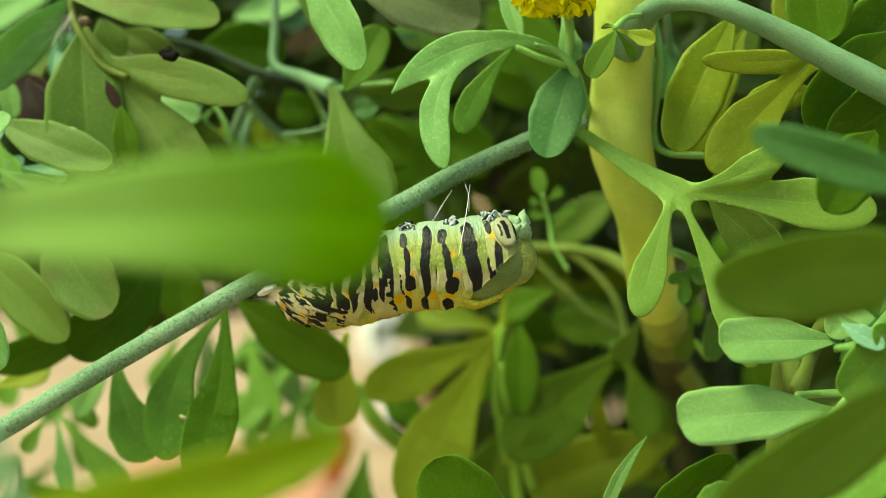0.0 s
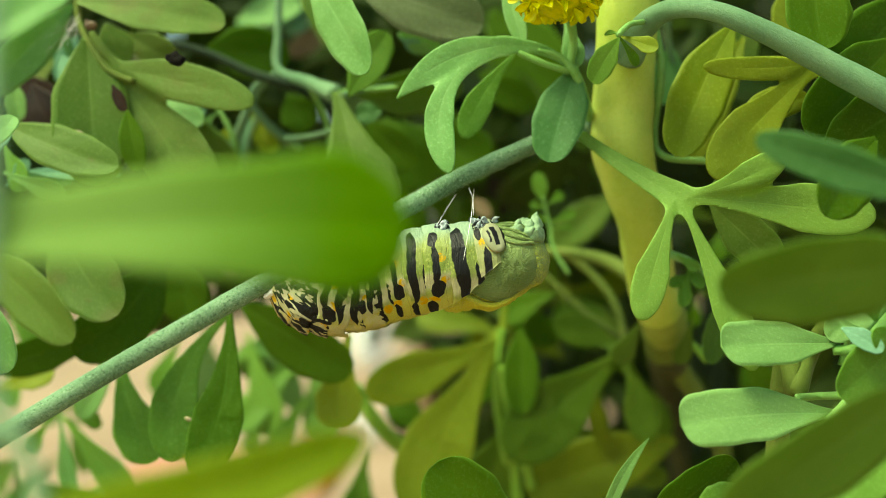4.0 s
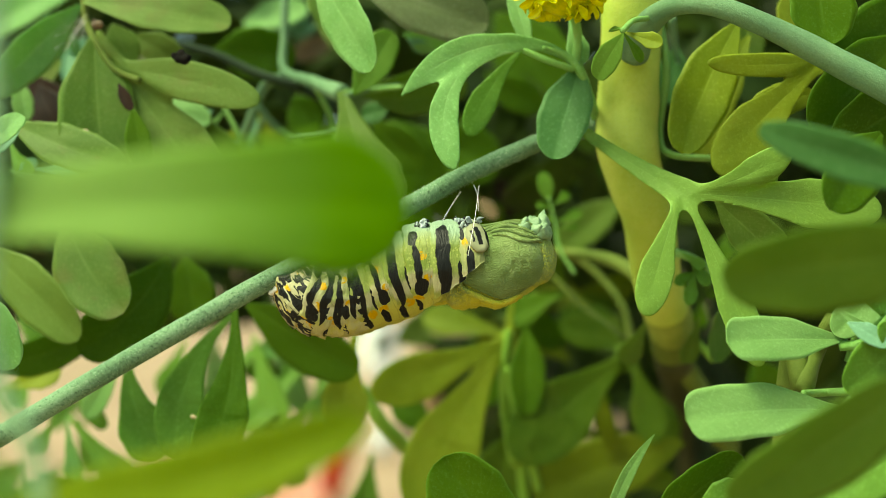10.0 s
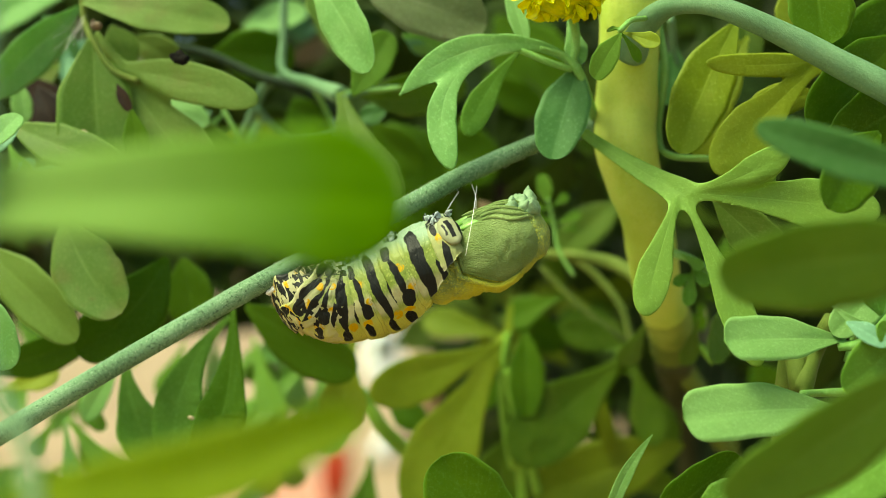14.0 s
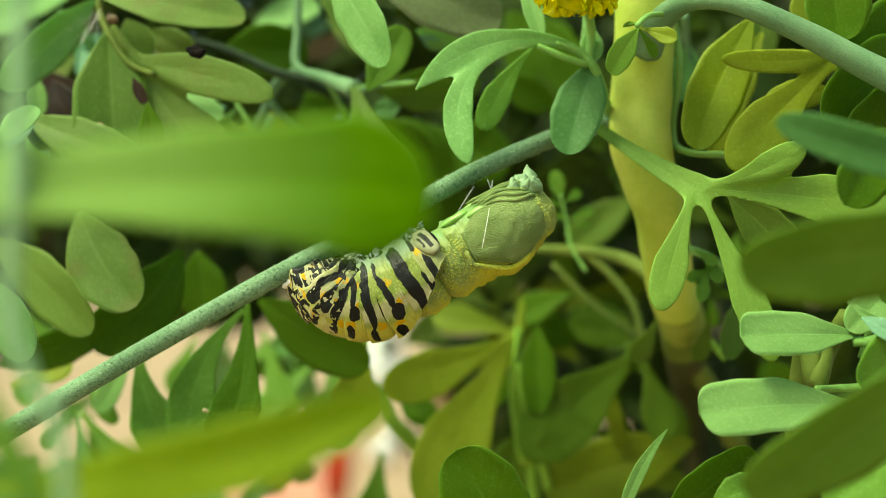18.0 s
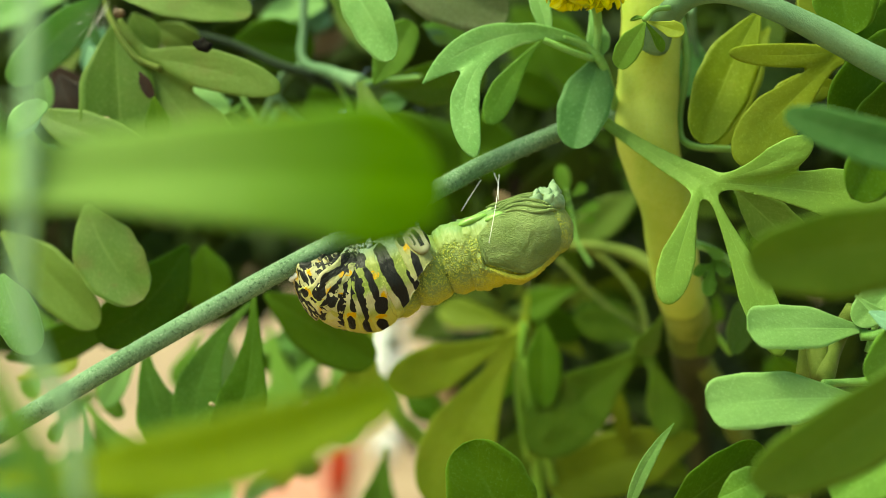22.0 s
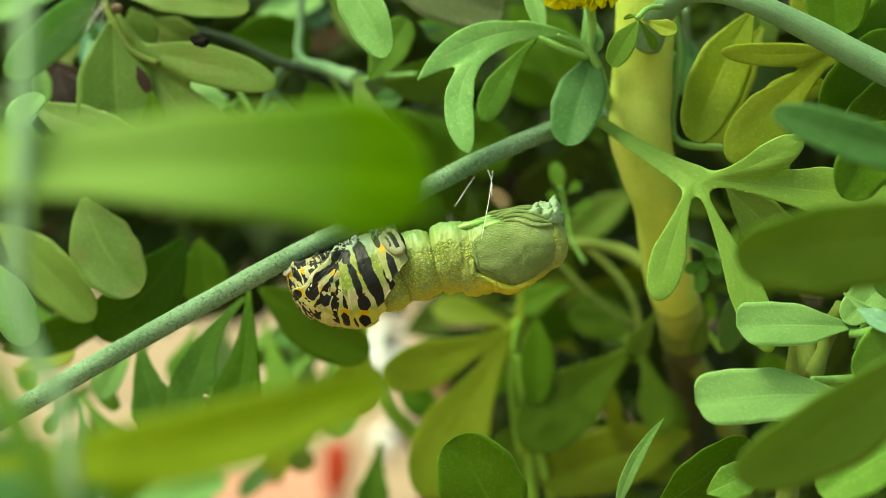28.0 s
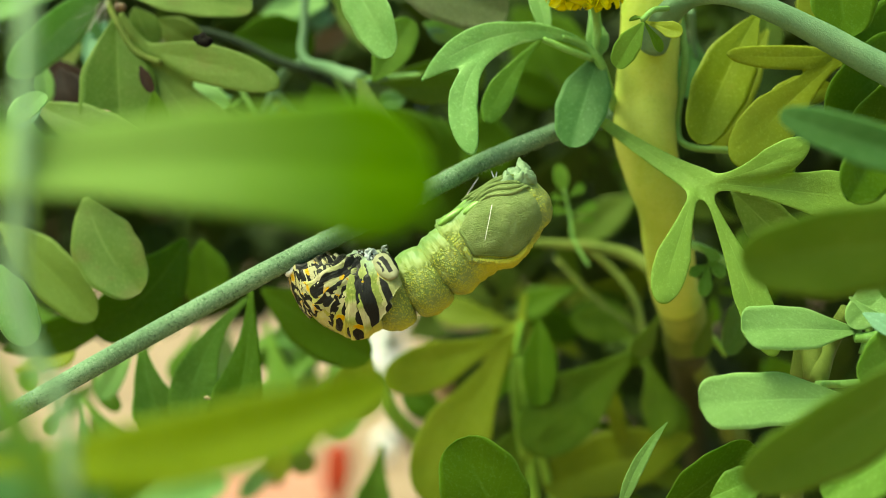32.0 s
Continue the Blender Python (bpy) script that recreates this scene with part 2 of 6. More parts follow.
HAIR = plain("stem_hair", (0.30, 0.40, 0.24), (0.45, 0.55, 0.38), 800.0, 0.5, 0.3)


# ---- helpers of this scene ----
def part(name, bm, material, parent, label="", smooth=True):
    """Links a bmesh as one mesh object under a thing or under a part."""
    me = bpy.data.meshes.new(name)
    if isinstance(bm, tuple):
        me.from_pydata(bm[0], [], bm[1])
        if len(bm) > 2:
            lay = me.uv_layers.new(name="UVMap")
            flat = [c for f in bm[1] for i in f for c in bm[2][i]]
            lay.data.foreach_set("uv", flat)
    else:
        bm.to_mesh(me)
        bm.free()
    if smooth:
        me.polygons.foreach_set("use_smooth", [True] * len(me.polygons))
    for m in (material if isinstance(material, (list, tuple)) else [material]):
        me.materials.append(m)
    ob = new(name, me)
    if parent:
        ob.parent = parent
        if parent.type == "EMPTY":
            ob.matrix_parent_inverse = parent.matrix_basis.inverted()
    if label:
        ob["label"] = label
    return ob


def thing(name, place, label, category, group="", kind=""):
    ob = new(name)
    ob.empty_display_size = 0.005
    ob.matrix_basis = Matrix.Translation(place)
    return tagged(ob, label, category, group, kind)


def grid_faces(rows, cols, start=0, closed=False, flip=False):
    out = []
    for i in range(rows - 1):
        for j in range(cols if closed else cols - 1):
            a, b = start + i * cols + j, start + i * cols + (j + 1) % cols
            f = (a, b, b + cols, a + cols)
            out.append(f[::-1] if flip else f)
    return out


def tube(points, radii, sides=14, steps=6, wobble=0.0, seed=0, ends=True):
    """A tapered tube along a smooth curve through points (metres)."""
    pts = [Vector(p) for p in points]
    ext = [pts[0] * 2 - pts[1]] + pts + [pts[-1] * 2 - pts[-2]]
    rad = [radii[0]] + list(radii) + [radii[-1]]
    line = []
    for i in range(1, len(ext) - 2):
        for s in range(steps):
            f = s / steps
            p0, p1, p2, p3 = ext[i - 1:i + 3]
            c = 0.5 * ((2 * p1) + (p2 - p0) * f + (2 * p0 - 5 * p1 + 4 * p2 - p3) * f * f + (3 * p1 - p0 - 3 * p2 + p3) * f ** 3)
            line.append((c, rad[i] + (rad[i + 1] - rad[i]) * (f * f * (3 - 2 * f))))
    line.append((pts[-1], radii[-1]))
    verts, uvs, length = [], [], 0.0
    side = Vector((0, 1, 0))
    for i, (c, r) in enumerate(line):
        d = (line[min(i + 1, len(line) - 1)][0] - line[max(i - 1, 0)][0]).normalized()
        side = (side - d * side.dot(d)).normalized()
        up = d.cross(side)
        if i:
            length += (c - line[i - 1][0]).length
        for j in range(sides):
            a = 2 * math.pi * j / sides
            q = r * (1 + wobble * (noise.noise(c * 220 + Vector((math.cos(a), math.sin(a), seed)) * 1.3)))
            verts.append(c + (side * math.cos(a) + up * math.sin(a)) * q)
            uvs.append((abs(j / sides * 2 - 1), length * 40))
    n = len(line)
    faces = grid_faces(n, sides, 0, True, True)
    if ends:
        faces += [tuple(range(sides)), tuple((n - 1) * sides + j for j in reversed(range(sides)))]
    return verts, faces, uvs


def profile(u, shape):
    """Half width of a leaf along its length."""
    if shape == "s":      # narrow stalk widening to a rounded end
        w = 0.13 + 0.87 * min(1.0, max(0.0, u / 0.66)) ** 1.5
        return w * (math.sqrt(max(0.0, 1 - ((u - 0.76) / 0.24) ** 2)) if u > 0.76 else 1.0)
    if shape == "p":      # lance-shaped with a narrow point
        return 0.10 + 0.90 * math.sin(math.pi * min(1.0, u / 0.98) ** 0.85) ** 0.9 if u < 0.97 else 0.10
    if shape == "t":      # flat stalk that widens into the fork of its lobes
        return 0.42 + 0.58 * u ** 1.4 if u < 0.9 else (0.42 + 0.58 * u ** 1.4) * math.sqrt(max(0.0, 1 - ((u - 0.9) / 0.1) ** 2))
    if shape == "q":      # spoon with parallel sides and a blunt end
        w = 0.16 + 0.84 * (lambda g: g * g * (3 - 2 * g))(min(1.0, max(0.0, u / 0.58)))
        return w * (max(0.0, 1 - ((u - 0.86) / 0.14) ** 2.6) ** 0.42 if u > 0.86 else 1.0)
    if shape == "g":      # long wedge, widest just before its round end
        w = 0.22 + 0.78 * min(1.0, max(0.0, u / 0.86)) ** 1.35
        return w * (math.sqrt(max(0.0, 1 - ((u - 0.87) / 0.13) ** 2)) if u > 0.87 else 1.0)
    w = 0.10 + 0.90 * math.sin(math.pi / 2 * min(1.0, u / 0.52)) ** 1.15
    return w * (math.sqrt(max(0.0, 1 - ((u - 0.55) / 0.45) ** 2)) ** 0.85 if u > 0.55 else 1.0)


def blade(base, tip, width, shape="s", bow=0.0, roll=0.0, cup=0.12, sag=0.05, seed=0, rows=26, cols=11, thick=0.00028):
    """A leaf with thickness from base to tip; bow bends it sideways, roll turns its face, cup hollows it."""
    base, tip = Vector(base), Vector(tip)
    axis = tip - base
    length = axis.length
    d = axis.normalized()
    n = Vector((0, -1, 0))
    n = (n - d * n.dot(d)).normalized()
    s = d.cross(n)
    rot = Matrix.Rotation(radians(roll), 3, d)
    n, s = rot @ n, rot @ s
    flat = Matrix.Rotation(-radians(roll), 3, d) @ s
    width = width / max(0.55, math.cos(radians(roll)))
    rng = random.Random(seed)
    w1, w2, ph = rng.uniform(0.5, 1.0), rng.uniform(-0.05, 0.05), rng.uniform(0, 6)
    top, uvs = [], []
    us = [0.0, 0.04] + [0.04 + 0.96 * (1 - (1 - k / (rows - 2)) ** 1.35) for k in range(1, rows - 1)]
    for u in us:
        arch = 4 * u * (1 - u)
        c = base + axis * u + flat * (bow * arch) + n * (length * sag * arch * w1)
        slope = (flat * (bow * 4 * (1 - 2 * u)) + axis).normalized()
        cross = (s - slope * s.dot(slope)).normalized()
        h = width / 2 * profile(u, shape) * (1 + 0.025 * math.sin(ph + 23 * u))
        for j in range(cols):
            v = -1 + 2 * j / (cols - 1)
            lift = cup * h * abs(v) ** 1.7 + w2 * h * v + 0.03 * h * math.sin(7 * u + 3 * v + ph) - 0.06 * h * math.exp(-(v * 7) ** 2)
            top.append(c + cross * (h * v * (1 - 0.10 * cup * v * v)) + n * lift)
            uvs.append((u, (v + 1) / 2))
    m = len(top)
    under = [p - n * thick * (0.25 + 0.75 * (1 - abs(-1 + 2 * (i % cols) / (cols - 1)) ** 4)) for i, p in enumerate(top)]
    r = len(us)
    faces = grid_faces(r, cols) + grid_faces(r, cols, m, flip=True)
    for i in range(r - 1):
        for j in (0, cols - 1):
            a, b = i * cols + j, (i + 1) * cols + j
            faces.append((a, b, b + m, a + m) if j == 0 else (b, a, a + m, b + m))
    faces += [tuple(m + j for j in range(cols)) + tuple(reversed(range(cols)))]
    e = (r - 1) * cols
    faces += [tuple(e + j for j in range(cols)) + tuple(m + e + j for j in reversed(range(cols)))]
    return top + under, faces, uvs + uvs


# ---- ground ----
k = Mat("paving")
o = k.coords("Object")
big, small = k.noise(o, 3.0, 4.0), k.noise(o, 60.0, 5.0)
k.bump(small, 0.4, 0.002)
PAVING = k.done(k.mix(k.ramp(k.math("ADD", k.math("MULTIPLY", big, 0.6), k.math("MULTIPLY", small, 0.4)), 0.35, 0.65), (0.23, 0.15, 0.095), (0.34, 0.235, 0.155)), 0.8, 0.2)
k = Mat("soil")
o = k.coords("Object")
big, small = k.noise(o, 14.0, 4.0), k.noise(o, 180.0, 5.0)
k.bump(small, 0.8, 0.004)
SOIL = k.done(k.mix(k.ramp(small, 0.3, 0.7), (0.018, 0.012, 0.008), (0.07, 0.045, 0.028)), 0.9, 0.2)

verts = [(-60, -60, 0), (60, -60, 0), (60, 60, 0), (-60, 60, 0)]
tagged(part("ground", (verts, [(0, 1, 2, 3)]), PAVING, None, smooth=False), "sunlit beige paving that reaches the horizon", "ground", kind="structure")


def soil_bed():
    n, m, verts = 40, 24, []
    for i in range(n):
        for j in range(m):
            x, y = -0.12 + 0.75 * i / (n - 1), -0.05 + 0.75 * j / (m - 1)
            e = min(1.0, min(i, n - 1 - i, j, m - 1 - j) / 3)
            x += 0.07 * noise.noise(Vector((x * 3, y * 3, 8.0))) + 0.02 * noise.noise(Vector((x * 12, y * 12, 5.0)))
            y += 0.07 * noise.noise(Vector((y * 3, x * 3, 1.0))) + 0.02 * noise.noise(Vector((x * 12, y * 12, 6.0)))
            verts.append((x, y, 0.006 + e * (0.018 + 0.012 * noise.noise(Vector((x * 14, y * 14, 3))))))
    tagged(part("soil_bed", (verts, grid_faces(n, m, flip=True)), SOIL, None), "dark crumbly garden soil under the shrub", "soil", kind="structure")


soil_bed()

# ---- the plant ----
plant = thing("rue_plant", (0.028, 0.05, 0.03), "leafy rue herb with blue-green spoon-shaped leaves and thick pale stem", "plant")
count = [0]


def stem(name, kind, *pts, root=False, on=None):
    """Stem through points (x, y, z, radius) in millimetres; a rooted one goes on down into the soil."""
    path = [mm(*p[:3]) for p in pts]
    radii = [p[3] / 1000 for p in pts]
    if root:
        last, r = path[-1], radii[-1]
        way = (path[-1] - path[-2]).normalized()
        path += [Vector((last.x + way.x * 0.05, last.y + 0.015, last.z * 0.55)), Vector((last.x + way.x * 0.06, last.y + 0.02, 0.01))]
        radii += [r * 1.05, r * 1.2]
    count[0] += 1
    return part(name, tube(path, radii, 18 if radii[0] > 0.0009 else 10, 7, 0.07, count[0]), STEM[kind], on or plant)


def fuzz(branch, points, count_, seed):
    """Short pale hairs on a stem given by (x, y, z, radius) points in millimetres."""
    rng = random.Random(seed)
    verts, faces = [], []
    pts = [(mm(*p[:3]), p[3] / 1000) for p in points]
    for _ in range(count_):
        i = rng.randrange(len(pts) - 1)
        f = rng.random()
        c, r = pts[i][0].lerp(pts[i + 1][0], f), pts[i][1] + (pts[i + 1][1] - pts[i][1]) * f
        d = (pts[i + 1][0] - pts[i][0]).normalized()
        n = Vector((rng.gauss(0, 1), rng.gauss(-0.4, 1), rng.gauss(0, 1)))
        n = (n - d * n.dot(d)).normalized()
        foot, tip = c + n * r * 0.96, c + n * (r + 0.0001 + 0.0002 * rng.random()) + d * rng.uniform(-0.0003, 0.0003)
        s = n.cross(d)
        o = len(verts)
        w = 0.000022
        verts += [foot + s * w, foot - s * w * 0.5 + d * w, foot - s * w * 0.5 - d * w, tip]
        faces += [(o, o + 1, o + 3), (o + 1, o + 2, o + 3), (o + 2, o, o + 3)]
    tagged(part("fuzz", (verts, faces), HAIR, branch, "fine pale fuzz"), kind="stuff")


def leaf(kind, base, tip, width, shape="s", bow=0.0, roll=0.0, cup=0.12):
    count[0] += 1
    return part("leaf", blade(mm(*base), mm(*tip), width / 1000, shape, bow / 1000, roll, cup, 0.04, count[0]), LEAF[kind], plant)


def lobed(kind, lobes, tilt=0.2, web=0.5, cell=0.26):
    """One blade of several lobes that melt into each other; tilt leans its top away. Millimetres."""
    rows = []
    for base, tip, width, shape, bow in lobes:
        b, e = np.array(base), np.array(tip)
        d = e - b
        side = np.array((d[2], 0.0, -d[0])) / math.hypot(d[0], d[2])
        us = np.linspace(0, 1, 81)
        line = b + d * us[:, None] - side * (bow * 4 * us * (1 - us))[:, None] * -1.0
        rows.append((line, us, np.array([width / 2 * profile(min(u, 0.998), shape) for u in us]), side))
    every = np.concatenate([r[0] for r in rows])
    lo, hi = every.min(0) - 8, every.max(0) + 8
    nx, nz = int((hi[0] - lo[0]) / cell), int((hi[2] - lo[2]) / cell)

    def field(px, pz):
        total, weight, depth, best = 0.0, 0.0, 0.0, None
        for line, us, half, side in rows:
            dx, dz = px[:, None] - line[:, 0], pz[:, None] - line[:, 2]
            dist = np.hypot(dx, dz)
            f = (dist - half).min(1)
            n = (dist - half).argmin(1)
            w = np.exp(-f / web)
            total = total + w
            depth = depth + w * line[n, 1]
            i = np.arange(len(px))
            v = (dx[i, n] * side[0] + dz[i, n] * side[2]) / np.maximum(half[n], 0.2) * 0.5 + 0.5
            if best is None:
                best = [f, us[n], v]
            else:
                take = f < best[0]
                best = [np.where(take, a, c) for a, c in zip((f, us[n], v), best)]
        return -web * np.log(total), depth / total, best[1], np.clip(best[2], 0, 1)

    gx, gz = np.meshgrid(lo[0] + np.arange(nx) * cell, lo[2] + np.arange(nz) * cell, indexing="ij")
    px, pz = gx.ravel().copy(), gz.ravel().copy()
    f = field(px, pz)[0].reshape(nx, nz)
    inside = f < 0
    use = inside[:-1, :-1] | inside[1:, :-1] | inside[:-1, 1:] | inside[1:, 1:]
    out = (f >= 0).ravel()
    for _ in range(5):                               # the rim is drawn in on to the outline
        q, h = np.nonzero(out)[0], 0.02
        g0 = field(px[q], pz[q])[0]
        ax, az = (field(px[q] + h, pz[q])[0] - g0) / h, (field(px[q], pz[q] + h)[0] - g0) / h
        m = np.maximum(ax * ax + az * az, 0.05)
        step = np.clip(g0 / m, -cell, cell)
        px[q], pz[q] = px[q] - step * ax, pz[q] - step * az
    f, depth, u, v = field(px, pz)
    index, verts, uvs, faces = {}, [], [], []

    def corner(i, j, low):
        n = i * nz + j
        rim = out[n]
        key = (n, 0 if rim else low)
        if key not in index:
            deep = max(0.0, -f[n])
            swell = 0.0 if rim else min(0.16, 0.13 * math.sqrt(deep) + 0.02)
            hollow = 0.10 * min(deep, 2.5) + 0.12 * noise.noise(Vector((px[n] * 0.25, pz[n] * 0.25, 2.0)))
            y = depth[n] + tilt * (pz[n] - rows[0][0][0][2]) * 0.25 + hollow + (swell if low else -swell)
            index[key] = len(verts)
            verts.append(mm(px[n], y, pz[n]))
            uvs.append((float(u[n]), float(v[n])))
        return index[key]

    for i, j in zip(*np.nonzero(use)):
        for low in (0, 1):
            q = (corner(i, j, low), corner(i + 1, j, low), corner(i + 1, j + 1, low), corner(i, j + 1, low))
            if len(set(q)) == 4:
                faces.append(q[::-1] if low else q)
    part("leaf", (verts, faces, uvs), LEAF[kind], plant)


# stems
# main stem darkens piece by piece downwards; the shade is in the colours
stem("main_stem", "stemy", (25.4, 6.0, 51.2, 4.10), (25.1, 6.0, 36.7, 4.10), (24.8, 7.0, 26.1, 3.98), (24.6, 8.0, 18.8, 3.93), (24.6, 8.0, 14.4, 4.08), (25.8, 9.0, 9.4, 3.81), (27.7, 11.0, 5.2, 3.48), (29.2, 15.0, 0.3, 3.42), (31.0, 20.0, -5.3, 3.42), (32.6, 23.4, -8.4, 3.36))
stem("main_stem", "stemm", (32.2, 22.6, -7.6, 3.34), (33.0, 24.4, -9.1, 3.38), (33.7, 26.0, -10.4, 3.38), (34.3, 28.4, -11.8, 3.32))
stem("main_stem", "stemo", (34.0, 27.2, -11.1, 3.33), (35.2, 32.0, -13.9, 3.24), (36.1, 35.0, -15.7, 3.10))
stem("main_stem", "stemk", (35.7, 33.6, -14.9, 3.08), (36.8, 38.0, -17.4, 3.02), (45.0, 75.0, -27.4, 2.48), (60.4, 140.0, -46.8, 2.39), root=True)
SHOWN = ((-60.3, -9.5, -27.3, 1.21), (-51.2, -9.0, -21.7, 1.20), (-38.5, -8.0, -14.0, 1.19), (-25.3, -6.5, -6.3, 1.20), (-18.0, -5.5, -2.2, 1.18), (-9.7, -4.0, 2.3, 1.19), (-1.9, -2.0, 6.5, 1.18), (3.7, 1.0, 9.7, 1.17), (13.0, 6.0, 14.1, 1.17), (19.6, 9.0, 16.3, 1.27), (23.8, 10.0, 18.0, 1.62))
twig_on_show = stem("branch", "stemg", *SHOWN)
stem("branch", "stemw", (24.3, 2.0, 24.8, 1.99), (25.2, -2.0, 27.4, 1.59), (27.7, -6.0, 29.0, 1.21), (31.3, -9.0, 28.5, 1.15), (36.3, -10.0, 26.5, 1.30), (43.5, -10.0, 23.0, 1.50), (51.6, -11.0, 18.3, 1.68), (61.4, -12.0, 12.5, 1.86))
stem("twig", "stemp", (21.0, 10.0, 16.6, 0.68), (19.3, 5.0, 19.8, 0.55), (17.9, 3.0, 22.6, 0.61), (15.9, 3.0, 24.7, 0.54), (12.9, 2.0, 25.6, 0.28))
stem("twig", "stemp", (17.0, 3.0, 23.0, 0.43), (13.7, 2.0, 23.9, 0.43), (10.5, 2.0, 25.3, 0.43))
stem("twig", "stemp", (17.0, 3.0, 23.0, 0.57), (17.5, 3.0, 27.3, 0.57), (16.0, 0.0, 32.3, 0.63))
stem("twig", "stemp", (24.9, -5.0, 27.8, 0.34), (22.7, -8.0, 26.9, 0.33), (21.1, -10.0, 25.3, 0.33))
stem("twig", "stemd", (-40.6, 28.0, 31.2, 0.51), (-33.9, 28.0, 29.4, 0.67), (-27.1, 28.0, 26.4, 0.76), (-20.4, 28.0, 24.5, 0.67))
stem("twig", "stemw", (-23.5, 30.0, 42.7, 0.64), (-23.6, 30.0, 32.5, 0.64), (-23.4, 29.0, 27.1, 0.72), (-18.6, 26.0, 24.8, 1.00), (-13.8, 20.0, 22.2, 1.36))
stem("twig", "stemw", (-23.7, 29.0, 26.5, 0.59), (-26.8, 30.0, 24.4, 0.85), (-29.3, 32.0, 19.5, 0.73), (-32.9, 35.0, 12.7, 0.61))
stem("twig", "stemw", (-27.6, 30.0, 22.0, 0.55), (-25.0, 32.0, 18.7, 0.65), (-20.8, 35.0, 15.5, 0.66))
stem("twig", "stemw", (-22.4, 30.0, 16.8, 0.51), (-17.9, 28.0, 17.2, 0.38), (-14.5, 25.0, 17.9, 0.37))
stem("twig", "stemp", (-13.8, 20.0, 22.5, 0.40), (-9.8, 20.0, 22.9, 0.32), (-5.3, 18.0, 23.0, 0.32))
stem("twig", "stemo", (-48.2, 12.0, 35.9, 0.53), (-47.8, 12.0, 31.3, 0.46), (-46.2, 11.0, 28.1, 0.45), (-43.4, 10.0, 24.3, 0.45), (-39.7, 9.0, 22.5, 0.45))
stem("twig", "stemo", (33.0, 30.0, -7.1, 1.19), (28.6, 34.0, -2.6, 1.13), (23.0, 38.0, -0.6, 0.94), (12.8, 46.0, 0.2, 0.75))
stem("twig", "stemp", (30.3, 12.0, 0.1, 0.69), (33.7, 10.0, -1.1, 0.60), (38.4, 8.0, -4.4, 0.67))
stem("twig", "stemp", (16.4, 32.0, 8.3, 0.2), (17.4, 32.0, 4.2, 0.24), (18.0, 31.0, 0.4, 0.28), (20.2, 30.0, -3.5, 0.3))
stem("branch", "stemo", (46.3, -7.7, -7.9, 1.06), (44.6, -5.7, -12.1, 1.14), (42.5, -8.0, -16.5, 1.19), (42.0, -2.0, -24.8, 1.38), root=True)
stem("twig", "stemp", (47.2, -12.5, -15.9, 0.51), (45.3, -8.7, -16.5, 0.46), (41.9, -10.0, -16.5, 0.46))
stem("twig", "stemp", (48.1, -14.2, -12.6, 0.57), (46.6, -13.0, -16.5, 0.57), (44.2, -13.6, -18.8, 0.63))
stem("branch", "stemp", (53.6, -12.5, -5.0, 0.89), (49.0, -11.9, -10.2, 0.77), (46.0, -10.3, -11.0, 0.58))
stem("branch", "stemo", (35.9, 36.0, -13.7, 1.76), (38.4, 38.0, -18.3, 1.78), (42.3, 42.0, -23.7, 1.64), (47.0, 50.0, -31.9, 1.48), (51.8, 60.0, -41.9, 1.55), root=True)
stem("branch", "stemf", (10.8, 40.0, -12.6, 0.72), (10.0, 40.0, -18.5, 0.90), (10.5, 42.0, -26.9, 0.91), (12.1, 44.0, -34.6, 1.01), (13.9, 46.0, -42.7, 1.03), root=True)
stem("twig", "stemf", (10.5, 38.0, -18.3, 0.40), (11.8, 40.0, -25.7, 0.63), (14.0, 42.0, -32.4, 0.64), (16.9, 46.0, -42.7, 0.75))
stem("branch", "stemb", (-3.1, 70.0, -18.4, 2.10), (-1.9, 70.0, -27.2, 2.32), (-2.5, 70.0, -33.5, 2.53), (-3.4, 74.0, -49.2, 2.57), root=True)
stem("twig", "stemf", (-13.0, 44.0, -22.0, 0.92), (-10.0, 44.0, -27.6, 1.20), (-6.1, 46.0, -32.1, 1.30), (-1.2, 50.0, -36.3, 1.05))
stem("twig", "stemp", (28.6, 7.0, 31.0, 0.37), (29.5, 7.0, 23.6, 0.52), (29.0, 9.0, 15.8, 0.45), (30.0, 7.0, 12.6, 0.44), (35.8, 5.0, 11.8, 0.44))
stem("branch", "stemi", (-26.1, -72.2, 20.2, 0.56), (-26.1, -73.2, 11.7, 0.55), (-25.8, -74.2, 2.7, 0.58), (-26.2, -74.1, -4.6, 0.58), (-25.1, -74.1, -8.6, 0.52), (-23.3, -74.1, -11.9, 0.49), (-22.6, -74.0, -17.3, 0.49), (-22.9, -70.7, -28.5, 0.60))
stem("twig", "stemp", (-32.2, 26.0, 21.7, 0.33), (-29.7, 26.0, 16.7, 0.42), (-28.8, 28.0, 10.2, 0.42))
stem("twig", "stemp", (-18.5, 26.0, 24.2, 0.42), (-16.2, 28.0, 19.4, 0.42), (-15.5, 30.0, 12.0, 0.43))
stem("twig", "stemo", (18.8, 44.0, 0.4, 0.46), (24.8, 44.0, -3.2, 0.65), (29.3, 42.0, -9.1, 0.64), (30.8, 40.0, -16.9, 0.72))
fuzz(twig_on_show, SHOWN, 5200, 4)

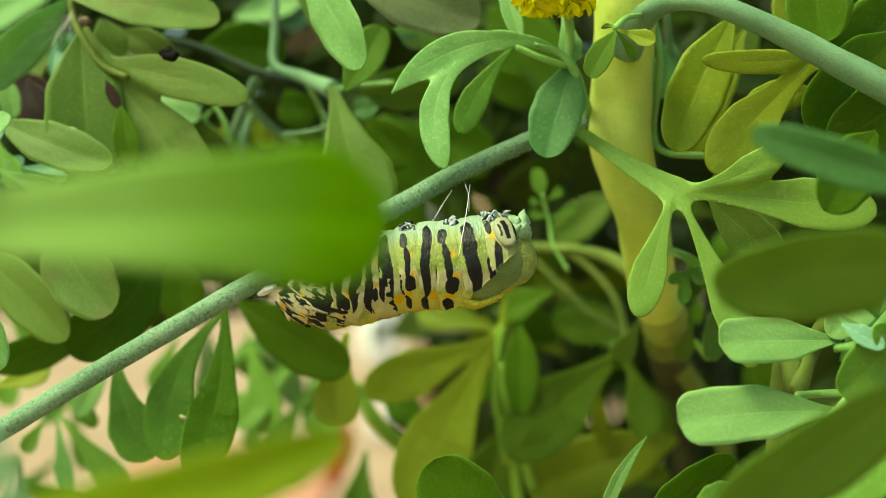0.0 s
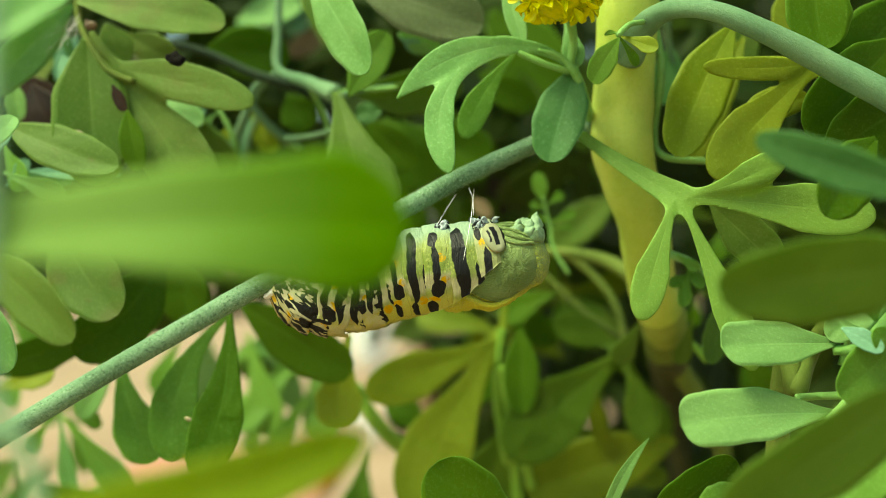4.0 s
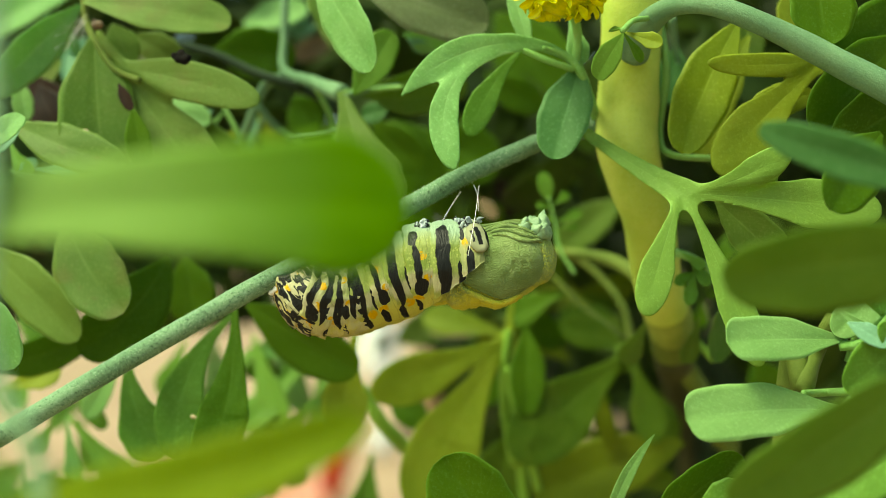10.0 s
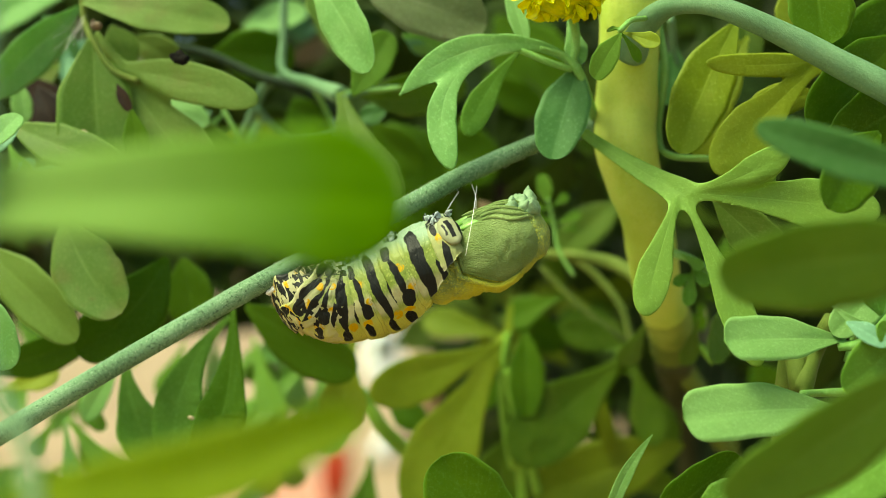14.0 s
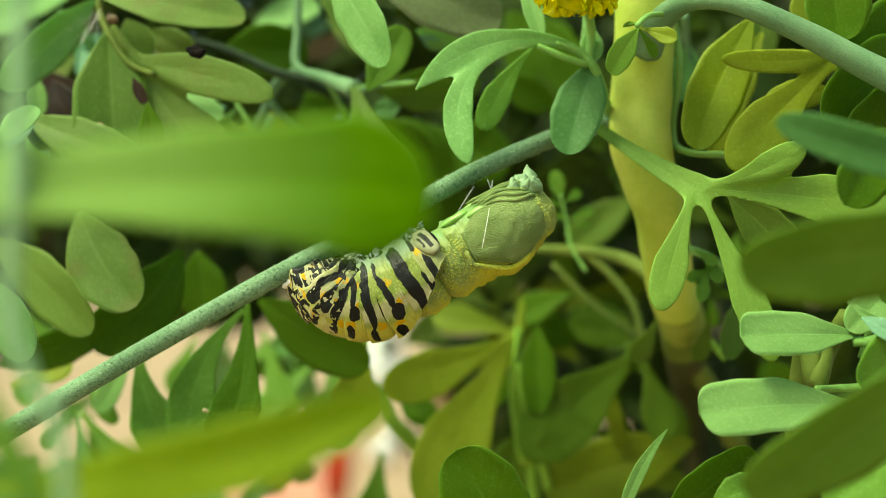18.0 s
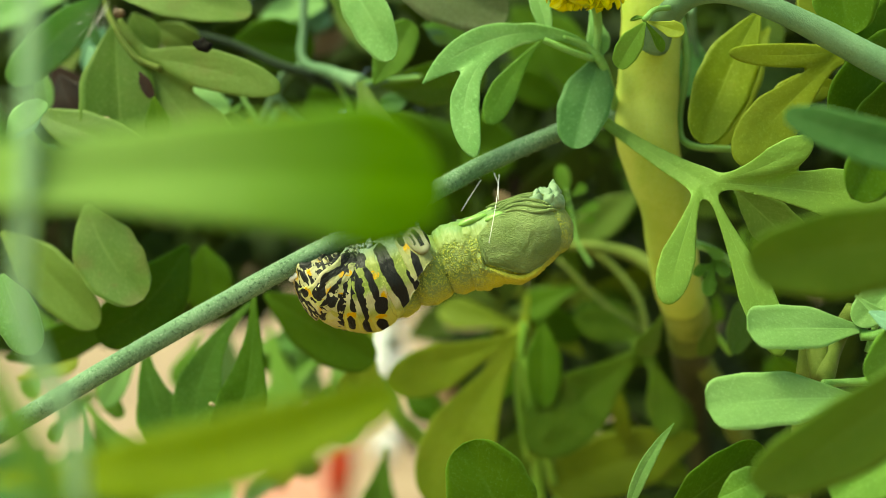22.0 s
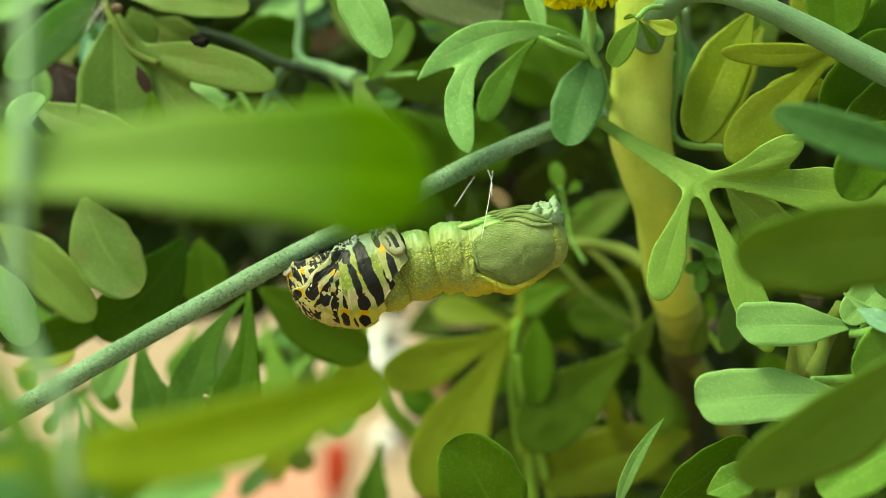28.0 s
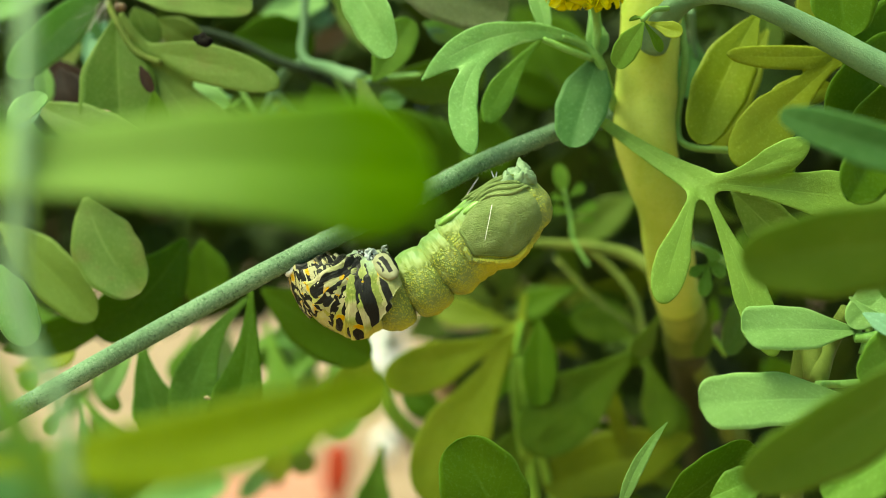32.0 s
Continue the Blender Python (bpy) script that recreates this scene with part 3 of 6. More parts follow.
# leaves whose lobes run together: base, tip, width, outline and bow of each lobe
lobed("lush", [
    ((18.9, 4.0, 14.9), (29.8, -6.0, 6.3), 3.5, "t", 0.3),
    ((28.7, -6.0, 7.1), (23.8, -9.0, -7.0), 4.1, "s", 0.2),
    ((29.1, -6.0, 6.8), (40.1, -10.0, 11.4), 3.5, "s", 0.8),
    ((29.1, -6.0, 6.8), (50.4, -9.0, 4.6), 5.8, "s", -0.2),
    ((29.0, -6.0, 6.8), (36.6, -9.0, -12.9), 4.1, "s", -0.2)], 0.30)
lobed("yel", [
    ((56.3, 2.0, 25.6), (46.7, 1.0, 23.3), 2.4, "t", 0.0),
    ((48.9, 1.0, 24.0), (32.8, -3.0, 22.8), 3.0, "o", -0.5),
    ((48.3, 1.0, 23.7), (34.3, -3.0, 10.1), 6.5, "s", 0.6)], 0.1)
lobed("pale", [
    ((17.7, 3.0, 23.4), (7.9, 1.0, 25.9), 2.3, "t", 1.1),
    ((9.0, 1.0, 26.0), (-4.5, -3.0, 18.9), 4.1, "p", 1.5),
    ((9.0, 1.0, 25.9), (1.7, -6.0, 9.8), 3.6, "s", 4.4)], 0.25)
lobed("fresh", [
    ((11.0, 5.0, 26.2), (3.8, 3.0, 14.9), 3.6, "s", 0.8)], 0.2)
lobed("old", [
    ((-45.4, 10.0, 28.9), (-41.2, 10.0, 22.7), 2.3, "t", 0.0),
    ((-43.2, 10.0, 24.5), (-23.8, 6.0, 19.5), 5.3, "o", -0.4),
    ((-43.9, 11.0, 25.2), (-30.6, 8.0, 7.0), 9.0, "s", -0.6)], 0.1)
lobed("yel", [
    ((11.3, 42.0, -8.7), (10.1, 40.0, -17.6), 2.3, "t", 0.0),
    ((10.6, 40.0, -14.0), (-9.7, 36.0, -21.8), 7.4, "s", -0.3),
    ((10.2, 40.0, -14.5), (-3.2, 36.0, -38.4), 10.8, "s", 0.6)], 0.3)
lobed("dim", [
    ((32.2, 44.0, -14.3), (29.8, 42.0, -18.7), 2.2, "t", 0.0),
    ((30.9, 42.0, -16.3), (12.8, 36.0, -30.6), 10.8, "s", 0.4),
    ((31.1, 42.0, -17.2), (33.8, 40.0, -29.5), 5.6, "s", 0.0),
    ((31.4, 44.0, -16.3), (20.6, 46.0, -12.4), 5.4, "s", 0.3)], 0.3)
lobed("fresh", [
    ((-28.5, 13.0, -9.0), (-34.6, 9.0, -26.8), 6.3, "s", 2.4)], 0.1)
lobed("dark", [
    ((-27.3, 10.0, -7.8), (-29.9, 4.0, -28.0), 6.6, "s", -1.2)], 0.1)

# leaves: kind, base, tip, width, outline, bow, roll
leaf("old", (-47.5, 10.0, 33.2), (-28.2, 12.0, 30.7), 6.7, "o", 0.0, -30)
leaf("olive", (-46.5, 11.0, 28.8), (-44.0, 7.0, 8.5), 9.9, "o", 0.0, -10)
leaf("dead", (-61.5, 30.0, 26.5), (-57.3, 30.0, 17.6), 7.7, "o", 0.0, 0)
leaf("old", (-56.2, 8.0, 16.8), (-40.4, 4.0, 10.9), 5.7, "o", 0.6, -20)
leaf("pale", (-54.6, -5.0, 11.9), (-51.2, -2.0, 16.7), 3.6, "o", 0.0, -20)
leaf("pale", (-44.2, -42.2, 16.2), (-33.1, -37.1, 24.5), 4.3, "o", 0.0, -20)
leaf("pale", (-50.5, 18.0, 34.5), (-61.1, 12.0, 21.0), 4.8, "o", 0.0, -35)
leaf("pale", (-59.7, 20.0, 24.1), (-58.9, 20.0, 18.4), 3.2, "o", 0.0, 0)
leaf("pale", (-50.8, 23.0, 28.7), (-51.1, 20.0, 22.1), 3.7, "o", 0.0, 0)
leaf("old", (-45.5, 16.0, 31.4), (-42.8, 16.0, 25.9), 4.7, "o", 0.0, -10)
leaf("dark", (-35.3, 35.0, 31.2), (-22.2, 32.0, 29.8), 8.0, "o", 0.0, 20)
leaf("pale", (-35.3, 60.0, 40.2), (-23.8, 60.0, 43.2), 6.0, "o", 0.0, -30)
leaf("fresh", (-59.2, 15.0, 14.8), (-54.3, 10.0, 8.3), 3.8, "s", 0.0, 20)
leaf("dark", (-40.2, 7.5, 18.6), (-38.7, 7.5, 10.6), 3.5, "o", 0.0, 0)
# near-black blade standing in for a shaded gap between the leaves
leaf("dead", (-42.1, 7.5, 21.9), (-40.4, 7.5, 18.4), 1.6, "o", 0.0, 0)
leaf("pale", (-37.3, 30.0, 23.5), (-38.5, 30.0, 17.1), 6.8, "o", 0.0, 30)
leaf("olive", (-13.8, 18.0, 22.4), (-8.6, 10.0, 3.8), 10.4, "s", 0.0, -10)
leaf("pale", (-16.3, 6.0, 35.9), (-8.6, 1.0, 22.5), 5.8, "o", -0.6, 25)
leaf("olive", (-18.7, 17.0, 39.4), (-13.2, 15.0, 28.8), 4.8, "o", 0.0, -10)
leaf("mould", (-11.4, 10.0, 36.9), (6.5, 12.0, 30.7), 9.1, "o", 0.6, -10)
leaf("fresh", (-11.7, 13.0, 21.2), (-6.6, 14.0, 30.0), 5.1, "o", 0.0, 10)
leaf("olive", (-11.8, 26.0, 23.2), (4.1, 30.0, 24.8), 5.9, "o", 0.0, 25)
leaf("pale", (9.0, 6.0, 35.2), (11.1, 4.0, 26.6), 2.6, "o", 0.0, 0)
leaf("pale", (16.8, 6.0, 30.8), (17.9, 3.0, 23.6), 2.9, "s", 0.0, 0)
leaf("glauc", (18.0, 4.0, 23.9), (14.0, 0.0, 11.4), 6.4, "o", 0.0, 15)
leaf("dark", (-2.3, 60.0, 21.1), (9.8, 60.0, 14.1), 11.0, "o", 0.0, 0)
leaf("dark", (9.8, 60.0, 42.2), (21.8, 60.0, 26.2), 14.0, "o", 0.0, 0)
leaf("dark", (-8.8, 50.0, 22.0), (-2.2, 50.0, 10.6), 11.4, "o", 0.0, 0)
leaf("fresh", (21.2, -10.0, 25.0), (18.6, -6.2, 20.4), 3.0, "o", 0.0, 15)
leaf("fresh", (21.1, -10.0, 25.3), (24.2, -5.7, 22.5), 1.3, "s", 0.0, 0)
leaf("yel", (21.7, -8.0, 25.5), (25.7, -10.0, 23.8), 2.0, "s", 0.0, 0)
leaf("fresh", (21.2, -10.0, 25.6), (20.3, -5.2, 26.4), 0.8, "s", 0.0, 0)
leaf("yel", (38.1, 4.0, 29.3), (30.0, 0.0, 12.1), 7.3, "o", 0.5, 5)
leaf("yel", (41.7, 12.0, 29.0), (34.0, 8.0, 12.3), 5.3, "o", 0.8, 5)
leaf("yel", (47.9, 2.0, 19.6), (38.7, 0.0, 17.4), 4.2, "o", 0.4, 8)
leaf("olive", (42.5, 15.0, 32.7), (41.8, 15.0, 24.2), 4.7, "o", 0.0, 0)
leaf("yel", (46.4, 10.0, 35.4), (47.9, 10.0, 27.9), 5.3, "o", 0.0, 0)
leaf("dark", (44.0, -7.7, 33.9), (45.1, -8.7, 23.9), 7.9, "o", 0.0, 0)
leaf("dark", (61.0, 2.0, 32.8), (48.3, 0.0, 20.4), 9.2, "o", 0.0, -10)
leaf("dark", (57.0, -1.0, 26.5), (44.8, -4.0, 14.7), 9.3, "o", 0.0, -15)
leaf("dark", (59.8, -4.0, 19.8), (46.7, -6.0, 12.0), 9.1, "o", 0.0, -15)
leaf("dark", (49.4, -14.0, 13.1), (42.4, -18.0, 4.4), 6.8, "o", 0.3, -5)
leaf("glauc", (45.4, -41.4, 5.0), (29.3, -37.1, 11.1), 3.8, "o", 0.0, -18)
leaf("shade", (43.5, -47.6, 0.5), (24.2, -44.0, -2.4), 7.5, "o", 0.0, -25)
leaf("olive", (33.5, 0.0, 7.1), (41.2, 0.0, 10.9), 4.2, "o", 0.0, 0)
leaf("olive", (33.7, -2.0, 6.3), (42.7, -2.0, -2.0), 5.5, "o", 0.0, 10)
leaf("fresh", (16.5, 32.0, 7.5), (15.5, 32.0, 12.0), 2.4, "o", 0.0, 0)
leaf("fresh", (17.1, 32.0, 7.1), (19.5, 32.0, 8.8), 1.6, "s", 0.0, 0)
leaf("fresh", (16.8, 32.0, 6.6), (14.5, 32.0, 7.1), 1.3, "s", 0.0, 0)
leaf("fresh", (17.6, 32.0, 4.7), (14.5, 32.0, 5.1), 1.6, "s", 0.0, 0)
leaf("fresh", (17.7, 32.0, 4.5), (21.5, 32.0, 5.9), 1.7, "s", 0.0, 0)
leaf("fresh", (18.1, 32.0, 3.5), (21.0, 32.0, 3.7), 1.1, "s", 0.0, 0)
leaf("fresh", (33.8, 10.0, -2.2), (32.6, 8.0, -7.1), 1.9, "s", 0.0, 0)
leaf("fresh", (34.0, 10.0, -2.8), (30.8, 8.0, -4.2), 1.6, "s", 0.0, 0)
leaf("fresh", (33.3, 10.0, -1.4), (35.3, 8.0, -4.5), 1.8, "s", 0.0, 0)
leaf("fresh", (32.2, 10.0, -0.3), (34.7, 8.0, -2.2), 1.6, "s", 0.0, 0)
leaf("bright", (47.0, -10.0, -10.2), (31.9, -15.0, -10.0), 4.9, "q", 0.0, 28)
leaf("bright", (45.8, -12.0, -18.0), (26.9, -17.0, -18.4), 5.7, "q", 0.3, 28)
leaf("fresh", (54.1, -14.2, -7.5), (44.5, -16.5, -15.4), 6.9, "o", 0.0, -10)
leaf("bright", (44.6, -12.5, -6.3), (49.7, -14.2, -10.7), 2.2, "s", 0.0, 0)
leaf("bright", (53.4, -9.8, -2.5), (45.2, -10.8, -9.6), 4.5, "o", 0.0, 20)
leaf("fresh", (51.9, -16.5, -11.1), (47.7, -17.7, -8.2), 3.1, "o", 0.0, 10)
leaf("bright", (48.6, -15.3, -15.6), (50.6, -16.5, -22.2), 5.0, "o", 0.0, 10)
leaf("fresh", (46.6, -14.2, -15.1), (47.7, -15.3, -20.6), 2.5, "s", 0.0, 0)
leaf("shade", (43.0, -44.0, -9.3), (25.2, -42.0, -21.8), 7.5, "o", -0.5, -20)
leaf("fresh", (51.8, -19.5, -19.9), (39.1, -21.4, -27.3), 5.7, "o", 0.0, 20)
leaf("dark", (24.0, -9.8, -31.9), (34.6, -11.4, -23.5), 7.1, "o", 0.0, 20)
leaf("bright", (19.6, -8.7, -32.2), (24.6, -10.8, -21.1), 1.6, "p", -0.7, -10)
leaf("fresh", (28.9, -14.2, -28.9), (34.3, -15.3, -26.2), 3.8, "o", 0.0, -20)
leaf("dark", (7.7, -9.8, -36.5), (0.5, -12.5, -23.3), 9.7, "o", 0.0, 5)
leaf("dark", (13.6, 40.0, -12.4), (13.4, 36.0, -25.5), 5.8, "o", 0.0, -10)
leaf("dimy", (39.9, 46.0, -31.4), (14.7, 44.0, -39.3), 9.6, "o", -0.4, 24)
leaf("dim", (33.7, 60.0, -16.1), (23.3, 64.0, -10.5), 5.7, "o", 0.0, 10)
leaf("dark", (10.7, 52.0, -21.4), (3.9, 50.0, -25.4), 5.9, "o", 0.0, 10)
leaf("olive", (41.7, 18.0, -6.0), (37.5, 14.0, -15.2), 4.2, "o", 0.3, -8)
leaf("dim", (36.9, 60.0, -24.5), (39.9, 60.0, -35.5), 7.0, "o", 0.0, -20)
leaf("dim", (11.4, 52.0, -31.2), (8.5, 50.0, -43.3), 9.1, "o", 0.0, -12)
leaf("olive", (30.4, 25.0, -9.8), (27.5, 30.0, -17.0), 3.4, "s", 0.0, 0)
leaf("olive", (36.7, 20.0, -9.5), (35.8, 25.0, -16.5), 2.8, "s", 0.0, 0)
leaf("dark", (54.9, 60.0, -19.9), (58.9, 60.0, -26.0), 6.0, "o", 0.0, 0)
leaf("olive", (31.5, 56.0, 9.1), (20.9, 60.0, 0.9), 6.6, "o", 0.0, 10)
leaf("dark", (12.4, 60.0, -11.5), (22.3, 64.0, -16.4), 6.1, "o", 0.0, 10)
leaf("dark", (-8.8, 52.0, -24.5), (-2.8, 50.0, -29.2), 5.3, "o", 0.0, -10)
leaf("olive", (-10.0, 100.0, -19.1), (0.9, 100.0, -14.3), 7.2, "o", 0.0, -10)
leaf("old", (-43.5, 20.0, 30.6), (-36.3, 20.0, 26.5), 4.8, "o", 0.0, 10)
leaf("olive", (-38.2, 25.0, 19.9), (-29.1, 25.0, 11.7), 5.8, "o", 0.0, 10)
leaf("yel", (-31.8, 35.0, 19.4), (-35.3, 35.0, 12.4), 4.4, "s", 0.0, 0)
leaf("yel", (-30.0, 40.0, 22.6), (-25.5, 40.0, 15.4), 3.6, "s", 0.0, 0)
leaf("glauc", (-58.1, 25.0, 34.8), (-53.1, 25.0, 27.4), 4.1, "o", 0.0, 0)
leaf("pale", (-57.3, 10.0, 10.6), (-49.0, 10.0, 7.2), 3.0, "s", 0.0, 0)
leaf("pale", (-46.0, 15.0, 16.0), (-42.5, 15.0, 12.1), 2.8, "o", 0.0, 0)
leaf("dark", (-9.3, 60.0, 11.1), (-2.3, 60.0, 2.1), 7.0, "o", 0.0, 0)
leaf("old", (-21.2, 50.0, 39.1), (-13.6, 50.0, 32.5), 3.8, "o", 0.0, 0)
leaf("glauc", (34.5, 25.0, 29.9), (33.3, 25.0, 21.6), 5.0, "o", 0.0, 0)
leaf("pale", (43.2, 30.0, 32.5), (40.7, 30.0, 23.9), 4.3, "o", 0.0, 0)
leaf("yel", (47.9, 20.0, 17.7), (41.5, 20.0, 14.5), 4.0, "o", 0.0, 0)
leaf("olive", (56.2, 10.0, 24.1), (61.5, 10.0, 28.6), 6.8, "o", 0.0, 0)
leaf("yel", (7.7, 190.0, -19.7), (37.5, 190.0, -10.6), 9.9, "o", 0.0, -30)
leaf("yel", (26.6, 160.0, -14.9), (50.6, 160.0, -8.9), 7.5, "s", 0.0, -30)
leaf("olive", (35.2, 170.0, -27.8), (57.0, 170.0, -18.5), 9.3, "o", 0.0, -30)
leaf("fresh", (-0.5, 200.0, -33.9), (19.9, 200.0, -27.1), 8.5, "o", 0.0, -30)
leaf("dark", (-9.5, 160.0, 21.2), (17.6, 160.0, 10.7), 18.0, "o", 0.0, 10)
leaf("dark", (-0.5, 180.0, 11.4), (28.4, 180.0, 17.8), 17.6, "o", 0.0, 10)
leaf("dead", (11.2, 90.0, 15.1), (14.1, 90.0, 6.5), 3.9, "o", 0.0, 0)
leaf("dead", (14.7, 100.0, 17.0), (12.9, 100.0, 10.9), 3.6, "o", 0.0, 0)
leaf("mould", (-44.9, 18.0, 27.4), (-41.0, 18.0, 25.3), 2.7, "o", 0.0, -20)
leaf("pale", (-42.0, 25.0, 22.0), (-33.5, 23.0, 18.5), 4.3, "o", 0.0, -25)
leaf("glauc", (-41.9, 28.0, 21.6), (-36.0, 26.0, 17.1), 3.8, "s", 0.0, -25)
leaf("fresh", (-43.6, 17.0, -14.5), (-37.7, 13.0, -28.3), 6.8, "s", 1.1, -5)
leaf("dark", (-37.9, 17.0, -0.7), (-48.9, 12.0, -13.5), 8.7, "o", -1.5, -20)
leaf("olive", (-61.9, 12.0, 0.8), (-47.6, 8.0, -11.8), 6.9, "o", -0.6, 0)
leaf("old", (-49.4, 9.0, 4.6), (-40.4, 4.0, -7.9), 8.7, "o", 1.0, -5)
leaf("dark", (-28.3, 25.0, -7.8), (-11.9, 22.0, -17.4), 8.5, "o", 0.0, 15)
leaf("yel", (-12.7, 28.0, -12.5), (-14.1, 25.0, -26.2), 7.0, "s", 0.5, 0)
leaf("dark", (-37.4, 25.0, -0.7), (-35.8, 25.0, -10.7), 7.4, "o", 0.0, 0)
leaf("old", (-43.7, 30.0, -2.5), (-43.7, 30.0, -10.1), 4.3, "s", 0.0, 0)
leaf("dark", (-65.1, 22.0, -17.4), (-49.9, 20.0, -12.3), 5.3, "o", 0.0, 20)
leaf("pale", (-54.7, -5.7, -4.6), (-50.4, -6.7, -14.0), 5.4, "o", 0.0, 0)
leaf("pale", (-46.1, 28.0, -12.5), (-52.2, 26.0, -24.7), 3.8, "s", 0.0, 0)
leaf("fresh", (-56.0, 30.0, -25.0), (-45.2, 28.0, -37.0), 4.4, "s", 0.0, -15)
leaf("pale", (-57.1, 32.0, -25.3), (-54.7, 30.0, -37.4), 2.9, "s", 0.0, 0)
leaf("fresh", (-58.1, 30.0, -25.5), (-61.5, 30.0, -30.6), 2.6, "s", 0.0, 0)
leaf("yel", (-64.7, 25.0, -20.6), (-55.6, 25.0, -17.3), 4.1, "s", 0.0, -20)
leaf("fresh", (-54.7, 30.0, -21.2), (-50.5, 30.0, -26.8), 2.9, "o", 0.0, 0)
leaf("fresh", (-33.3, 60.0, -14.9), (-27.6, 55.0, -31.2), 5.9, "s", 0.0, 20)
leaf("fresh", (-24.3, 60.0, -19.9), (-34.5, 55.0, -31.2), 5.9, "s", 0.0, 20)
leaf("fresh", (-22.4, 70.0, -18.8), (-19.3, 60.0, -35.0), 7.2, "s", 0.0, 10)
leaf("pale", (-37.1, 70.0, -19.9), (-26.3, 60.0, -15.9), 5.1, "s", 0.0, 0)
leaf("olive", (-29.8, 70.0, -23.0), (-34.3, 60.0, -19.9), 5.1, "s", 0.0, 0)
leaf("fresh", (-12.3, 60.0, -36.0), (-14.3, 60.0, -49.0), 6.0, "s", 0.0, -10)
leaf("yel", (-32.1, 98.0, -40.0), (-39.2, 98.0, -48.8), 4.8, "s", 0.0, 20)
leaf("fresh", (-87.1, 122.0, -48.5), (-99.7, 122.0, -61.3), 5.0, "s", 0.0, 0)
leaf("bright", (-39.7, 126.0, -50.4), (-49.9, 126.0, -60.3), 5.5, "o", 0.0, 30)
leaf("olive", (-79.7, 77.0, -40.3), (-89.1, 77.0, -49.0), 5.8, "o", 0.0, 20)
leaf("fresh", (-35.4, 89.0, -29.4), (-37.5, 89.0, -43.2), 4.2, "s", 0.0, 30)
leaf("fresh", (-22.9, 63.0, -26.3), (-29.2, 63.0, -37.8), 4.9, "s", 0.0, 30)
leaf("yel", (-52.1, 103.0, -29.0), (-49.4, 103.0, -42.1), 5.7, "s", 0.0, 30)
leaf("yel", (-42.0, 128.0, -41.6), (-41.2, 128.0, -57.8), 4.8, "s", 0.0, 20)
leaf("fresh", (-80.9, 79.0, -41.6), (-80.3, 79.0, -55.5), 4.5, "s", 0.0, 0)
leaf("bright", (-59.9, 76.0, -40.4), (-66.5, 76.0, -53.7), 4.1, "s", 0.0, 30)
leaf("fresh", (-71.8, 83.0, -31.3), (-68.8, 83.0, -44.4), 4.9, "s", 0.0, 20)
leaf("yel", (-46.4, 60.0, -23.8), (-44.2, 60.0, -38.0), 3.5, "o", 0.0, 0)
leaf("olive", (-26.3, 79.0, -31.0), (-30.8, 79.0, -43.5), 3.7, "s", 0.0, 20)
leaf("bright", (-49.1, 94.0, -20.3), (-46.9, 94.0, -33.1), 4.5, "s", 0.0, 0)
leaf("yel", (-30.4, 73.0, -36.6), (-32.9, 73.0, -45.0), 4.2, "s", 0.0, 20)
leaf("bright", (-35.7, 101.0, -19.0), (-29.1, 101.0, -35.1), 6.6, "o", 0.0, 0)
leaf("olive", (-34.0, 89.0, -35.8), (-29.0, 89.0, -47.1), 6.2, "s", 0.0, 20)
leaf("fresh", (-70.6, 88.0, -28.1), (-79.5, 88.0, -35.5), 4.3, "s", 0.0, 20)
leaf("olive", (-31.1, 110.0, -17.4), (-46.5, 110.0, -27.6), 4.3, "s", 0.0, 20)
leaf("bright", (-49.5, 101.0, -16.3), (-46.2, 101.0, -30.9), 6.0, "s", 0.0, 30)
leaf("fresh", (-75.4, 60.0, -11.9), (-68.4, 60.0, -19.9), 5.0, "s", 0.0, -20)
leaf("fresh", (-60.4, 60.0, -11.9), (-54.4, 60.0, -19.9), 5.0, "s", 0.0, -20)
leaf("fresh", (-45.4, 60.0, -15.9), (-49.4, 60.0, -26.0), 5.0, "s", 0.0, 20)
leaf("fresh", (-72.4, 60.0, -19.9), (-76.4, 60.0, -28.0), 5.0, "s", 0.0, 20)
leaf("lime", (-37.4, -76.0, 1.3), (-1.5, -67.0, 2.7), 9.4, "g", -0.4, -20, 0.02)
leaf("sunny", (-29.9, -69.0, -16.5), (-4.2, -67.0, -11.0), 4.6, "o", 1.6, -20)
leaf("fresh", (-27.2, -79.7, -5.7), (-20.7, -78.4, -18.8), 1.9, "o", 0.0, 0)
leaf("glauc", (-36.4, -63.6, -17.0), (-24.2, -61.5, -20.1), 5.1, "o", 0.0, -20)
leaf("pale", (-25.6, -53.7, -23.1), (-17.3, -53.7, -20.4), 2.6, "o", 0.0, -20)
leaf("dark", (-35.0, -40.4, -19.8), (-20.8, -40.2, -26.7), 5.5, "o", 0.0, 10)
leaf("pale", (-38.3, -61.9, 10.8), (-31.1, -61.8, 2.5), 5.6, "o", 0.0, 10)
